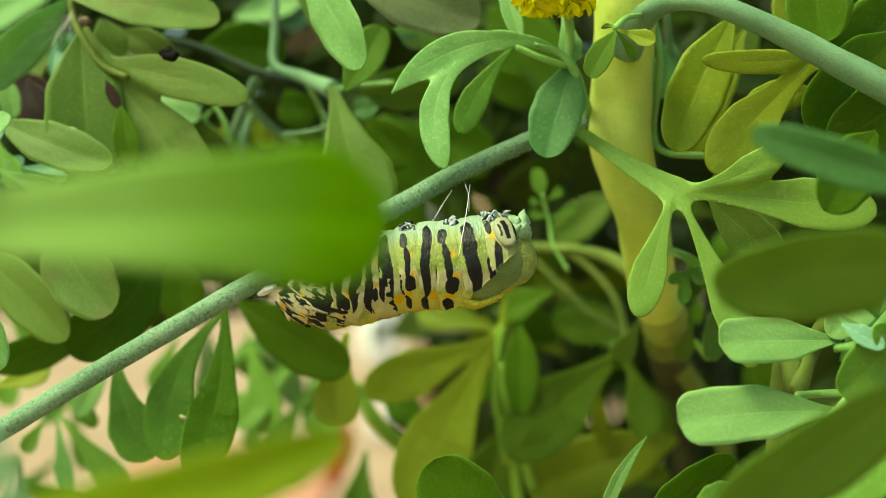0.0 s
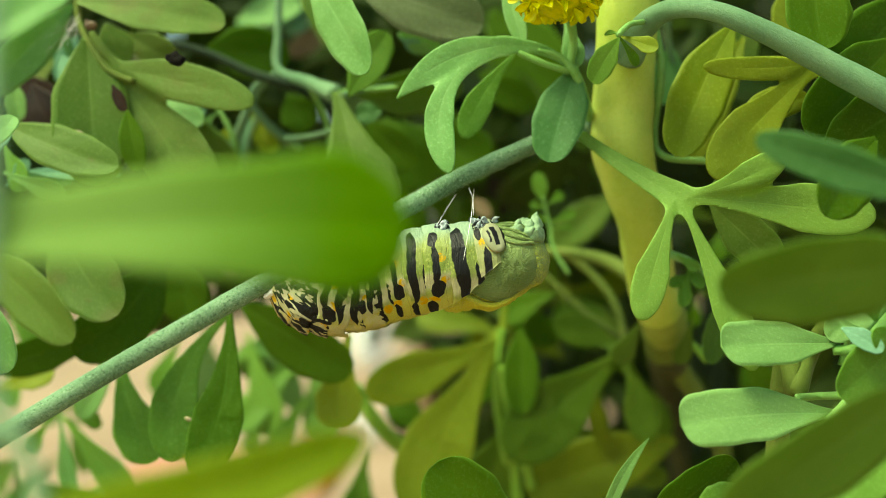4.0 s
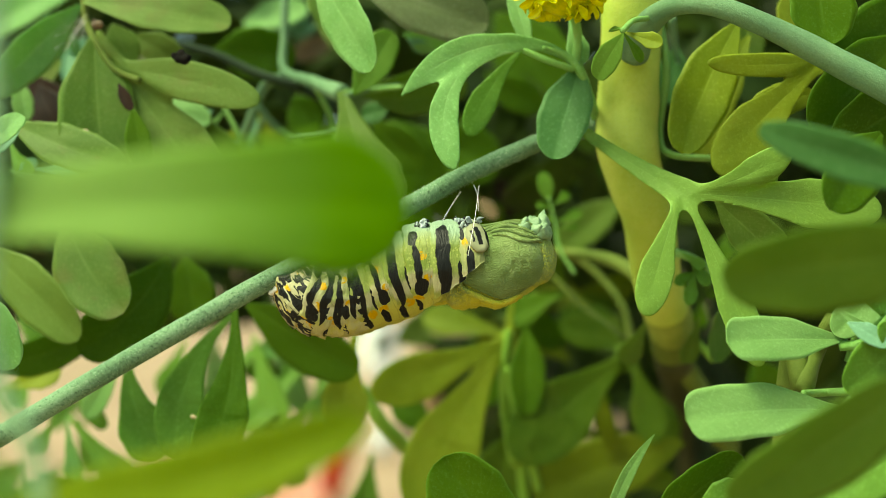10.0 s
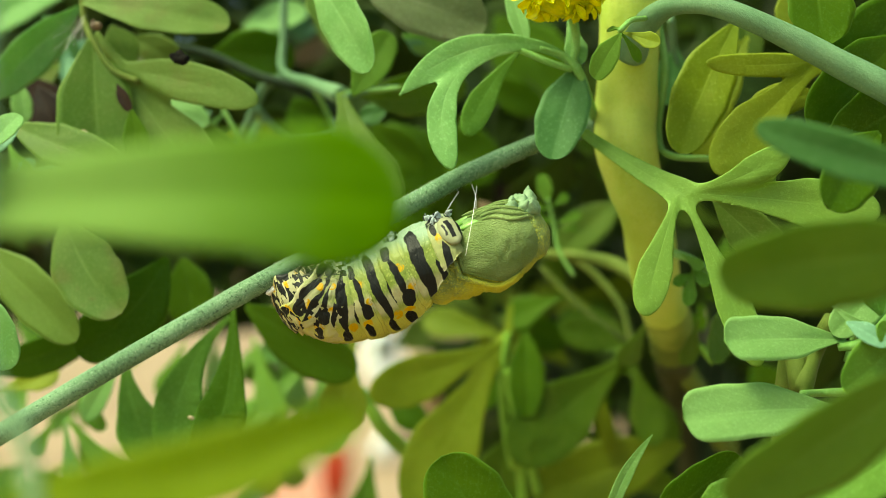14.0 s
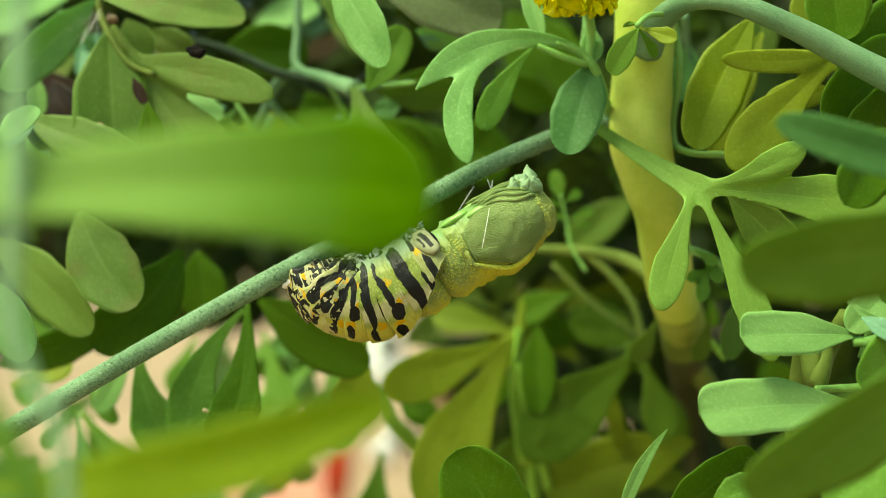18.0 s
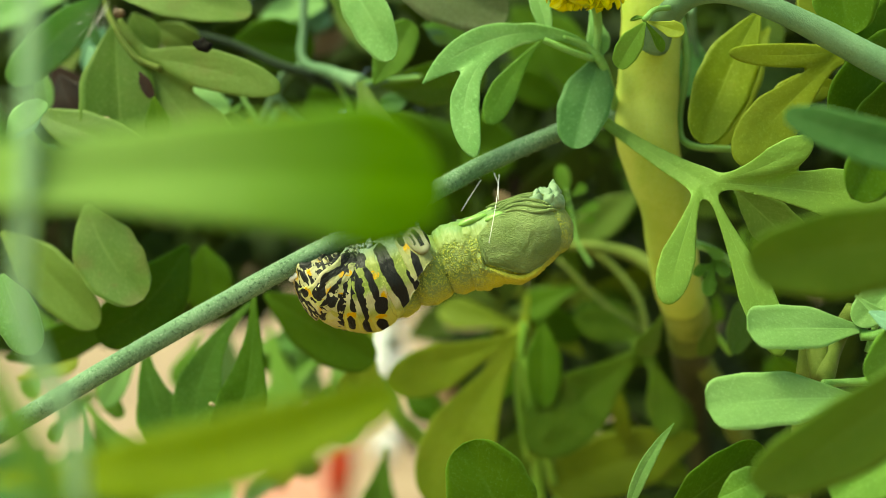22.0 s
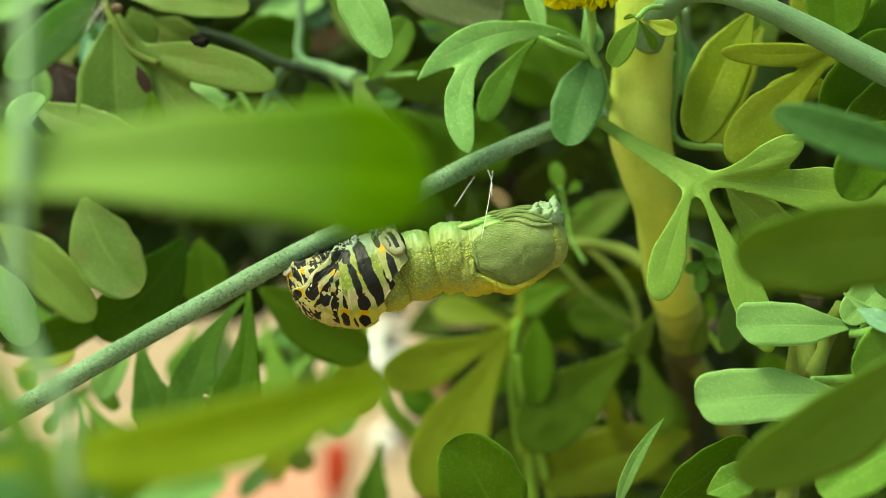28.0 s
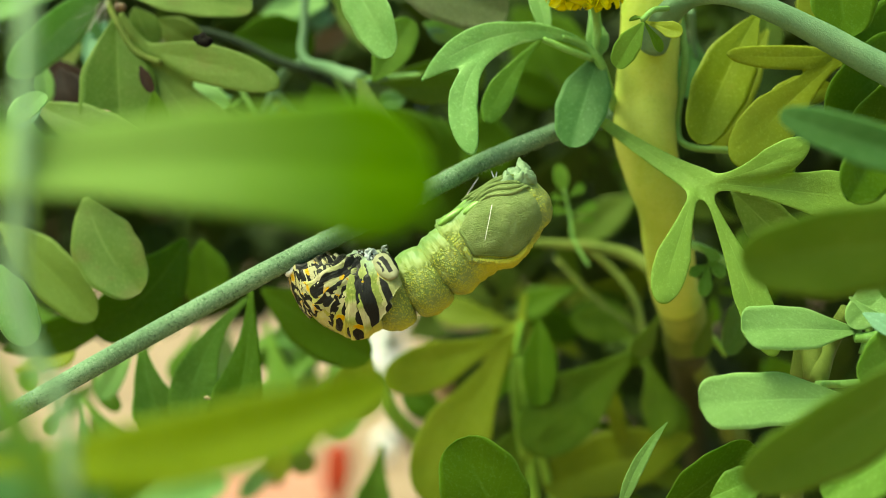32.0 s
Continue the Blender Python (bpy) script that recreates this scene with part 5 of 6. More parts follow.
def skin_material(name, kind):
    """Cast larval skin: yellow-green to cream with black bands; u runs over the ring, the angle goes round it from the legs."""
    k = Mat(name)
    o = k.coords("Object")
    u, v = k.uv()
    sep = k.n.new("ShaderNodeSeparateXYZ")
    k.l.new(o, sep.inputs[0])
    move = k.n.new("ShaderNodeVectorMath")           # every ring has its own cut of the pattern
    move.operation = "ADD"
    k.l.new(o, move.inputs[0])
    k.put(move.inputs[1], (0.0, 0.0, 0.0) if kind == "fold" else k.math("MULTIPLY", k.random(), 0.7))
    o = move.outputs[0]
    wav, big = k.noise(o, 420.0, 3.0, 0.6), k.noise(o, 170.0, 2.0)
    turn = k.math("ABSOLUTE", k.math("ARCTAN2", k.math("MULTIPLY", sep.outputs[1], -1.0), sep.outputs[2]))
    turn = k.math("ADD", turn, k.math("ADD", k.math("MULTIPLY", k.math("SUBTRACT", k.math("ADD", k.math("MULTIPLY", wav, 0.5), k.math("MULTIPLY", big, 0.5)), 0.5), 0.5), k.math("MULTIPLY", k.math("SUBTRACT", k.random(), 0.5), 0.16)))
    uu = k.math("ADD", u, k.math("MULTIPLY", k.math("SUBTRACT", wav, 0.5), 0.26))
    base = k.mix(k.ramp(big, 0.35, 0.65), (0.150, 0.190, 0.036), (0.225, 0.255, 0.072))
    base = k.mix(k.ramp(k.cells(warped(k, o, 900.0, 0.0006), 2400.0), 0.45, 0.15, 0.0, 0.7), base, (0.30, 0.32, 0.085))
    base = k.mix(k.ramp(turn, 1.05, 0.5, 0.0, 0.85), base, (0.245, 0.325, 0.235))
    pale = k.math("MULTIPLY", k.ramp(turn, 1.55, 1.75), k.ramp(turn, 2.1, 1.9))
    base = k.mix(k.math("MULTIPLY", pale, 0.75), base, (0.44, 0.39, 0.235))
    base = k.mix(k.ramp(turn, 1.95, 2.35, 0.0, 0.75), base, (0.46, 0.42, 0.075))
    if kind in ("fold", "collar"):
        base = k.mix(0.75 if kind == "fold" else 0.35, base, (0.37, 0.335, 0.205))

    elif "rear" in kind:
        base = k.mix(k.ramp(wav, 0.4, 0.6, 0.15, 0.6), base, (0.40, 0.37, 0.24))

    def spot(at_u, at_turn, wide, long):
        a = k.math("DIVIDE", k.math("SUBTRACT", uu, at_u), wide)
        b = k.math("DIVIDE", k.math("SUBTRACT", turn, at_turn), long)
        return k.ramp(k.math("ADD", k.math("MULTIPLY", a, a), k.math("MULTIPLY", b, b)), 1.08, 0.9)

    def stripe(at_u, half, middle, reach):
        e = k.math("DIVIDE", k.math("SUBTRACT", turn, middle), reach)
        e = k.math("POWER", k.math("ABSOLUTE", e), 4.0)
        wide = k.math("MULTIPLY", k.math("SUBTRACT", 1.0, e), half)
        return k.ramp(k.math("SUBTRACT", k.math("ABSOLUTE", k.math("SUBTRACT", uu, at_u)), wide), 0.015, -0.015)

    most = lambda *f: functools.reduce(lambda p, q: k.math("MAXIMUM", p, q), f)
    if kind in ("band", "rear_band"):
        at, half = (0.36, 0.19) if kind == "band" else (0.26, 0.20)
        ink = most(stripe(at, half, 1.3, 1.02), stripe(at - 0.06, 0.15, 2.5, 0.3), stripe(0.84, 0.09, 1.75, 0.4) if kind == "band" else stripe(0.72, 0.15, 1.5, 0.95))
        gold = spot(at + 0.26, 2.2, 0.16, 0.13)
    elif kind == "collar":
        ink = most(stripe(0.42, 0.16, 1.6, 0.5), spot(0.2, 0.75, 0.12, 0.16), spot(0.66, 1.12, 0.11, 0.12))
        gold = most(spot(0.72, 1.02, 0.22, 0.26), spot(0.30, 1.0, 0.14, 0.16))
    elif kind in ("spot", "rear_spot"):
        at = 0.0 if kind == "spot" else -0.1
        ink = most(spot(0.28 + at, 0.86, 0.15, 0.24), stripe(0.36 + at, 0.11, 1.5, 0.46), stripe(0.44 + at, 0.21, 2.0, 0.2), stripe(0.26 + at, 0.16, 2.55, 0.26), stripe(0.70, 0.0 if kind == "spot" else 0.14, 1.35, 0.9))
        gold = most(spot(0.52 + at, 1.28, 0.13, 0.11), spot(0.62 + at, 1.8, 0.12, 0.1), spot(0.3 + at, 2.28, 0.2, 0.11))
    else:
        fold = k.noise(k.scaled(o, (260.0, 1500.0, 1500.0)), 1.0, 1.5, 0.5, 0.7)
        ink = k.ramp(fold, 0.475, 0.50)
        gold = k.math("MULTIPLY", k.ramp(k.noise(k.scaled(o, (200.0, 560.0, 560.0)), 1.0, 2.0), 0.55, 0.59), k.ramp(turn, 0.8, 1.2))
    if kind != "band" and kind != "spot":            # soot-black and grey crumples round the old legs
        soot = k.ramp(k.noise(k.scaled(o, (1500.0, 700.0, 700.0) if kind == "collar" else (600.0, 1700.0, 1700.0)), 1.0, 3.0, 0.6, 0.8), 0.47, 0.52)
        ink = most(ink, k.math("MULTIPLY", soot, k.ramp(turn, 0.8, 0.55) if kind == "collar" else k.ramp(turn, 1.25, 0.8)))
    gold = k.math("MULTIPLY", gold, k.ramp(k.noise(o, 1100.0, 3.0, 0.6), 0.40, 0.52, 0.15, 1.0))
    col = k.mix(gold, base, (0.47, 0.265, 0.006))
    col = k.mix(ink, col, (0.006, 0.006, 0.005))
    crease = k.noise(k.scaled(o, (1400.0, 350.0, 350.0)), 1.0, 4.0, 0.65, 0.5)
    k.bump(crease, 0.85, 0.0004)
    return k.done(col, 0.42, 0.16)


SKIN = {n: skin_material("cast_skin_" + n, n) for n in ("band", "spot", "rear_band", "rear_spot", "fold", "collar")}
BLACKLEG = plain("leg_black", (0.005, 0.005, 0.006), (0.035, 0.035, 0.037), 900.0, 0.6, 0.15)
k = Mat("leg_mottled")
f = k.noise(k.coords("Object"), 900.0, 3.0, 0.6)
k.bump(f, 0.5, 0.0003)
GREYLEG = k.done(k.mix(k.ramp(f, 0.40, 0.47), (0.008, 0.008, 0.009), (0.30, 0.34, 0.34)), 0.4, 0.3)

k = Mat("larval_head")
o = k.coords("Object")
sep = k.n.new("ShaderNodeSeparateXYZ")
k.l.new(o, sep.inputs[0])
f = k.noise(o, 900.0, 3.0)
x = k.math("ADD", sep.outputs[0], k.math("MULTIPLY", k.math("SUBTRACT", f, 0.5), 0.0006))
y = k.math("ABSOLUTE", k.math("ADD", sep.outputs[1], 0.0001))
mark = k.math("MULTIPLY", k.ramp(k.math("ABSOLUTE", k.math("ADD", x, -0.00005)), 0.00036, 0.00028), k.ramp(y, 0.00145, 0.0013))
mark = k.math("MAXIMUM", mark, k.math("MULTIPLY", k.ramp(k.math("ABSOLUTE", k.math("ADD", x, 0.00066)), 0.00016, 0.00010), k.ramp(y, 0.0010, 0.0008)))
mark = k.math("MAXIMUM", mark, k.ramp(x, 0.00088, 0.00096))
k.bump(f, 0.4, 0.0002)
HEADCASE = k.done(k.mix(mark, k.mix(f, (0.19, 0.19, 0.09), (0.27, 0.27, 0.18)), (0.005, 0.005, 0.006)), 0.45, 0.12)

pupa = thing("chrysalis", mm(0, 0, 0), "pale green chrysalis wriggling out of its striped larval skin", "chrysalis")
MOVING = []


def ridged(p):
    return 1 - 2 * abs(noise.noise(p))


def barrel(length, radius, rows=34, cols=96, pinch=0.12, rough=0.05, seed=0.0, flat=0.96, grain=0.06, crease=0.10, keel=None):
    """A closed, rounded body segment along local x, wrinkled round the middle and grainy."""
    verts = []
    for i in range(rows):
        f = i / (rows - 1)
        x = (f - 0.5) * length * 1.12
        e = abs(2 * f - 1)
        r = (1 - pinch * e ** 3) * (1.0 if e < 0.96 else 0.9)
        for j in range(cols):
            a = 2 * math.pi * j / cols
            d = Vector((0, math.cos(a) * flat, math.sin(a)))
            q = radius(f) * r * (1 + rough * noise.noise(Vector((x * 0.5, d.y * 2.2, d.z * 2.2 + seed))))
            q *= keel(x, d.z) if keel else 1.0
            c = Vector((x, d.y * q, d.z * q))
            q += grain * noise.noise(c * 2.6 + Vector((seed, 0, 0))) + 0.5 * grain * noise.noise(c * 5.5) + crease * ridged(Vector((x * 1.5, a * 0.9, seed)))
            verts.append(Vector((x, d.y * q, d.z * q)) / 1000)
    n = rows * cols
    verts += [Vector((-0.5 * length * 1.1, 0, 0)) / 1000, Vector((0.5 * length * 1.1, 0, 0)) / 1000]
    faces = grid_faces(rows, cols, 0, True, True)
    for j in range(cols):
        faces.append((n, j, (j + 1) % cols))
        faces.append((n + 1, n - cols + (j + 1) % cols, n - cols + j))
    return verts, faces


def pupa_part(name, s, mesh, material, label=""):
    ob = part(name, mesh, material, None, label)
    ob.parent = pupa
    MOVING.append((ob, lambda t, s=s: body_pose(s, t)))
    return ob


for i, s in enumerate((4.6, 7.6, 11.3, 15.6, 19.9)):
    pupa_part("abdomen_segment", s, barrel(4.35 if i else 2.6, lambda f, s=s, i=i: between(GIRTH, s + (f - 0.5) * 3.6) * (1.0 if i else 0.85), pinch=0.25, rough=0.06, seed=i * 3.1), PUPA)


def belly(x, down):
    """The thorax is full below at the tail end and cut away below the head."""
    f = min(1.0, max(0.0, (x + 1.5) / 6.5))
    return 1 + max(0.0, -down) ** 1.5 * (0.10 - 0.36 * f * f * (3 - 2 * f))


def thorax():
    """Head and thorax with the wing pads, limb cases and the horns of the head."""
    s0 = 27.2
    body = pupa_part("thorax", s0, barrel(12.2, lambda f: between(GIRTH, s0 + (f - 0.5) * 12.6) - 0.25, 60, 110, 0.0, 0.08, 7.0, crease=0.16, keel=belly), PUPA)
    for sign in (-1, 1):
        rows, cols, top = 64, 64, []
        for i in range(rows):
            f = i / (rows - 1)                       # 0 at the tail end of the pad
            x = -4.8 + 9.8 * f
            wide = 0.35 + 0.65 * min(1.0, f / 0.45) if f < 0.8 else 1.0 - 0.45 * ((f - 0.8) / 0.2) ** 2
            for j in range(cols):
                g = j / (cols - 1)
                a = radians(62 - 118 * (0.5 + (g - 0.5) * wide) + 8 * f)
                e = min(1.0, min(f, 1 - f, g, 1 - g) / 0.10)
                q = between(GIRTH, s0 + x) - 0.2 + 0.45 * math.sqrt(e) + 0.12 * noise.noise(Vector((x * 0.9, a * 4, 2.0))) * e
                q += e * (0.06 * ridged(Vector((x * 0.9 + a, a * 5.5, 4.0))) + 0.03 * ridged(Vector((x * 2.4, a * 4.0, 9.0))))
                q *= belly(x, math.sin(a))
                top.append(Vector((x, sign * math.cos(a) * q * 0.98, math.sin(a) * q)) / 1000)
        rim = [Vector(top[i * cols + cols - 2]) for i in range(rows - 16, 1, -9)] + [Vector(top[2 * cols + j]) for j in range(cols - 3, 1, -8)]
        part("wing_rim", tube(rim, [0.00006] + [0.00017] * (len(rim) - 2) + [0.00006], 10, 4, 0.2, 3), WING, body, "raised pale rim of the wing pad")
        second = [p + Vector((-0.0006, -0.1e-3 * sign, -0.00055)) for p in rim[:-3]]
        part("hind_wing_rim", tube(second, [0.0001] + [0.00034] * (len(second) - 2) + [0.0001], 10, 4, 0.2, 5), PUPA, body, "folded edge of the hind wing pad")
        part("wing_pad", (top, grid_faces(rows, cols, flip=sign < 0)), WING, body, "wrinkled sage-green wing pad")
    for x, y, z, l, w, turn in ((-4.6, -2.2, 3.7, 1.9, 0.75, 4), (-1.8, -3.1, 3.35, 1.5, 0.7, 6), (-4.0, 1.6, 3.8, 1.9, 0.75, 4), (-1.8, -0.7, 4.3, 1.4, 0.6, 6)):
        bm = bmesh.new()
        bmesh.ops.create_uvsphere(bm, u_segments=14, v_segments=9, radius=0.001, matrix=pose(x / 1000, y / 1000, z / 1000, 0, -turn, 0) @ Matrix.Diagonal((l, w, w * 0.7, 1)))
        part("limb_case", bm, BRIGHT, body, "bright green limb case")
    rng = random.Random(3)
    for i in range(24):
        x, a = rng.uniform(2.9, 5.7), rng.uniform(-34, 44)
        r = rng.uniform(3.75, 4.5)
        big = 1.3 if i in (2, 7) else 1.0
        bm = bmesh.new()
        bmesh.ops.create_icosphere(bm, subdivisions=3, radius=0.001)
        for v in bm.verts:
            u = v.co.z * 1000
            v.co.x *= 0.75 - 0.45 * max(0.0, u)
            v.co.y *= 0.75 - 0.45 * max(0.0, u)
            v.co += v.normal * 0.00022 * noise.noise(v.co * 2200 + Vector((i, 0, 0)))
        lie = Matrix.Rotation(radians(a), 4, "X")
        bm.transform(Matrix.Translation(lie @ Vector((x, 0, r)) / 1000) @ lie @ pose(0, 0, 0, rng.uniform(-15, 15), rng.uniform(-5, 30), 0) @ Matrix.Diagonal((1.2, 1.2, 1.1 * big, 1)))
        part("head_tubercle", bm, TUBERCLE, body)
    for i in range(5):
        turn = 17 + 8.5 * i
        line = []
        for n in range(8):
            x = -2.6 + 0.5 * i + (7.4 - 0.35 * i) * n / 7
            a, r = radians(turn + 5 * math.sin(0.9 * n + i) + 1.2 * n), between(GIRTH, s0 + x) + 0.34
            line.append(Vector((x, -math.sin(a) * r * 0.97, math.cos(a) * r)) / 1000)
        part("head_fold", tube(line, [0.00008] + [0.00026] * 6 + [0.00012], 9, 4, 0.3, i), WING, body)
    return body


thorax()

# skin rings, from the split collar to the crumpled tail
RING_AT = (31.7, 29.2, 26.0, 22.9, 20.7, 18.5, 16.7, 14.9, 13.0, 11.0, 8.8, 6.4, 3.8)
RING_END = (12.0, 11.0, 10.2, 9.4, 8.7, 8.0, 7.3, 6.6, 5.8, 5.0, 4.1, 3.0, 1.8)
FAN = (0, 0, 0, 0, -2, -6, -14, -24, -33, -38, -42, -43, -34)
COVER = (80, 102, 132, 160, 180, 180, 180, 180, 180, 180, 180, 180, 180)


def ring_mesh(length, radius, cover_front, cover_rear, crumple, seed, front=0.0, close=0.0):
    """A thin open shell round local x, flared towards the head; cover: degrees on each side of the top."""
    rows, cols, out = 12, 97, []
    uvs = []
    for layer in (0.0, 0.10):
        for i in range(rows):
            f = i / (rows - 1)
            x0 = (f - 1.0) * length
            for j in range(cols):
                g = -1 + 2 * j / (cols - 1)
                a = radians(g * (cover_rear + (cover_front - cover_rear) * f + 4 * noise.noise(Vector((x0, seed, g)))))
                bulge = 0.955 + 0.05 * math.sin(math.pi * f) ** 0.7 - front * max(0.0, f - 0.55) ** 2 * 0.55
                fold = 1 + (0.05 * ridged(Vector((x0 * 0.5, a * 4.2, 3.0 + 0.1 * seed))) if crumple > 2 else 0.0) + 0.045 * noise.noise(Vector((1.7, a * 2.6, 4.0))) + 0.012 * noise.noise(Vector((0.4, a * 11.0, 2.0))) + crumple * 0.012 * noise.noise(Vector((x0 * 2.2, a * 7.0, seed)))
                q = radius * bulge * fold * (1 - close * (1 - f) ** 2) - layer
                x = x0 + 0.25 * crumple * noise.noise(Vector((seed, a * 1.7, 1.0)))
                out.append(Vector((x, -math.sin(a) * q * 0.97, math.cos(a) * q)) / 1000)
                uvs.append((f, (g + 1) / 2))
    n = rows * cols
    faces = grid_faces(rows, cols) + grid_faces(rows, cols, n, flip=True)
    for i in (0, rows - 1):
        for j in range(cols - 1):
            a = i * cols + j
            faces.append((a, a + 1, a + 1 + n, a + n) if i else (a + 1, a, a + n, a + 1 + n))
    if cover_front < 179:
        for j in (0, cols - 1):
            for i in range(rows - 1):
                a = i * cols + j
                faces.append((a, a + cols, a + cols + n, a + n))
    return out, faces, uvs


def ring_pose(i):
    """The front of the skin slides back as it is; rings that come to the tail stay there and crowd together."""
    def at(t):
        d = RING_AT[0] - between(EDGE, t)
        w = min(1.0, max(0.0, d / (RING_AT[0] - RING_END[0])))
        free = RING_AT[i] - d - RING_END[i]
        s = RING_END[i] + 1.2 * math.log(1 + math.exp(min(40.0, free / 1.2)))
        piled = 1 / (1 + math.exp(min(40.0, free / 1.5)))
        fan = FAN[i] - piled * (2.0 + 3.0 * i if i < 9 else 12.0)       # the tops crowd together as the skin gathers
        return body_pose(s, t, fan, 0.2 * w * max(0.0, 1 - i / 9))
    return at


def larval_skin():
    rng = random.Random(8)
    for i, s in enumerate(RING_AT):
        fold, rear = i >= 9, i >= 6
        length = s - RING_AT[i + 1] + (0.8 if i < 3 else 0.9) if i < 12 else 2.4
        length += 0.9 if 5 <= i < 12 else 0.0
        r = (5.70, 5.62, 5.45, 5.25, 5.08, 4.95, 4.86)[i] if i < 7 else between(GIRTH, max(s - 0.8, 2.2)) + (0.45 if fold else 0.5)
        kind = "fold" if fold else "collar" if i == 0 else ("rear_" if i > 5 else "") + ("band" if i % 2 else "spot")
        ring = part("skin_ring", ring_mesh(length, r, COVER[i], COVER[min(i + 1, 12)] if i < 4 else COVER[i], 2.6 if rear else 1.3, i * 5.3, 1.0 if i == 0 else 0.0, 0.9 if i == 12 else 0.22 if fold else 0.0), SKIN[kind], None, "black-banded cream larval skin with yellow spots")
        ring.parent = pupa
        MOVING.append((ring, ring_pose(i)))
        if i in (0, 2, 4, 6):                            # walking legs by the head, then a pair of stubby false legs on every other ring
            for n in range(16 if i == 0 else 9):
                side = 1 if n % 3 else -1
                a = radians(side * (rng.uniform(4, 34) if i == 0 else rng.uniform(10, 26)))
                x = rng.uniform(-2.9, 0.1) if i == 0 else -1.7 + rng.uniform(-0.55, 0.55)
                foot = Vector((x, -math.sin(a) * (r - 0.25), math.cos(a) * (r - 0.25)))
                knee = foot + Vector((rng.uniform(-0.45, 0.45), rng.uniform(-0.35, 0.2), rng.uniform(0.25, 0.75)))
                claw = knee + Vector((rng.uniform(-0.6, 0.6), rng.uniform(-0.45, 0.25), rng.uniform(-0.3, 0.35)))
                w = rng.uniform(0.17, 0.40)
                part("old_leg", tube([foot / 1000, knee / 1000, claw / 1000], [w * 1.3 / 1000, w * 0.85 / 1000, w * 0.15 / 1000], 9, 4, 0.7, n + i), BLACKLEG if n % 3 == 0 else GREYLEG, ring)
        elif rear and i > 6:                             # shrivelled stumps in the gathered tail
            for n in range(7):
                a = radians(rng.uniform(-30, 38))
                foot = Vector((-1.2 + rng.uniform(-0.8, 0.8), -math.sin(a) * (r - 0.2), math.cos(a) * (r - 0.2)))
                tip = foot + Vector((rng.uniform(-0.5, 0.5), rng.uniform(-0.4, 0.2), rng.uniform(0.1, 0.55)))
                w = rng.uniform(0.2, 0.4)
                part("old_leg", tube([foot / 1000, (foot + tip) / 2000 + Vector((0.0001, 0, 0)), tip / 1000], [w * 1.2 / 1000, w / 1000, w * 0.2 / 1000], 8, 4, 0.8, n + i), GREYLEG if n % 2 else BLACKLEG, ring)
        if i == 0:
            bm = bmesh.new()
            bmesh.ops.create_icosphere(bm, subdivisions=4, radius=0.001, matrix=Matrix.Diagonal((1.3, 2.25, 0.62, 1)))
            for v in bm.verts:
                v.co += v.normal * 0.00010 * noise.noise(v.co * 1500)
            head = part("old_head", bm, HEADCASE, ring, "cream larval head shell with black strokes")
            a = radians(50)
            head.matrix_basis = Matrix.Translation(Vector((-0.8, -math.sin(a) * r * 0.93, math.cos(a) * r * 0.93)) / 1000) @ pose(0, 0, 0, 50, 0, 14)


larval_skin()

# ---- silk girdle ----
SILK = plain("silk", (0.72, 0.70, 0.64), (0.85, 0.83, 0.78), 800.0, 0.4, 0.5)
girdle = thing("silk_girdle", mm(4.9, 0, 7.4), "fine white silk threads slung from the branch round the chrysalis", "silk thread")
for a, b, c in (((4.8, -2.4, 7.9), (4.2, -9.0, 4.2), (3.3, -11.2, -0.6)), ((2.6, -0.8, 7.3), (1.4, -1.8, 5.4), (0.2, -2.6, 3.4)), ((4.2, -2.2, 8.0), (4.6, -4.4, 6.5), (4.6, -6.0, 4.6))):
    part("thread", tube([mm(*a), mm(*b), mm(*c)], [0.000042, 0.000034, 0.00003], 7, 5), SILK, girdle)

# silk pad that holds the tail
bm = bmesh.new()
bmesh.ops.create_icosphere(bm, subdivisions=3, radius=0.001, matrix=Matrix.Translation(mm(-19.2, -6.0, -4.6)) @ pose(0, 0, 0, 0, -28, 0) @ Matrix.Diagonal((1.3, 0.7, 0.45, 1)))
for v in bm.verts:
    v.co += v.normal * 0.0003 * noise.noise(v.co * 1500)
tagged(part("silk_pad", bm, SILK, None), "white silk pad glued to the underside of the branch", "silk pad")


# ---- shrub foliage behind, and unseen leaves added above to shade it ----
def foliage(name, count_, seed, place, size, material, label):
    """Many loose leaves as one mass; place(rng) gives a point in millimetres or None."""
    rng = random.Random(seed)
    verts, faces, uvs = [], [], []
    made = 0
    while made < count_:
        p = place(rng)
        if p is None:
            continue
        c = mm(*p)
        d = Vector((rng.gauss(0, 1), rng.gauss(0, 0.6), rng.gauss(0.1, 1))).normalized()
        l = rng.uniform(*size) / 1000
        v, f, w = blade(c - d * l / 2, c + d * l / 2, l * rng.uniform(0.36, 0.5), rng.choice("sso"), l * rng.uniform(-0.1, 0.1), rng.uniform(-55, 55), 0.15, 0.06, made, 8, 5, 0.0003)
        o = len(verts)
        verts += v
        faces += [tuple(i + o for i in q) for q in f]
        uvs += w
        made += 1
    tagged(part(name, (verts, faces, uvs), material, None), label, "foliage", kind="stuff")


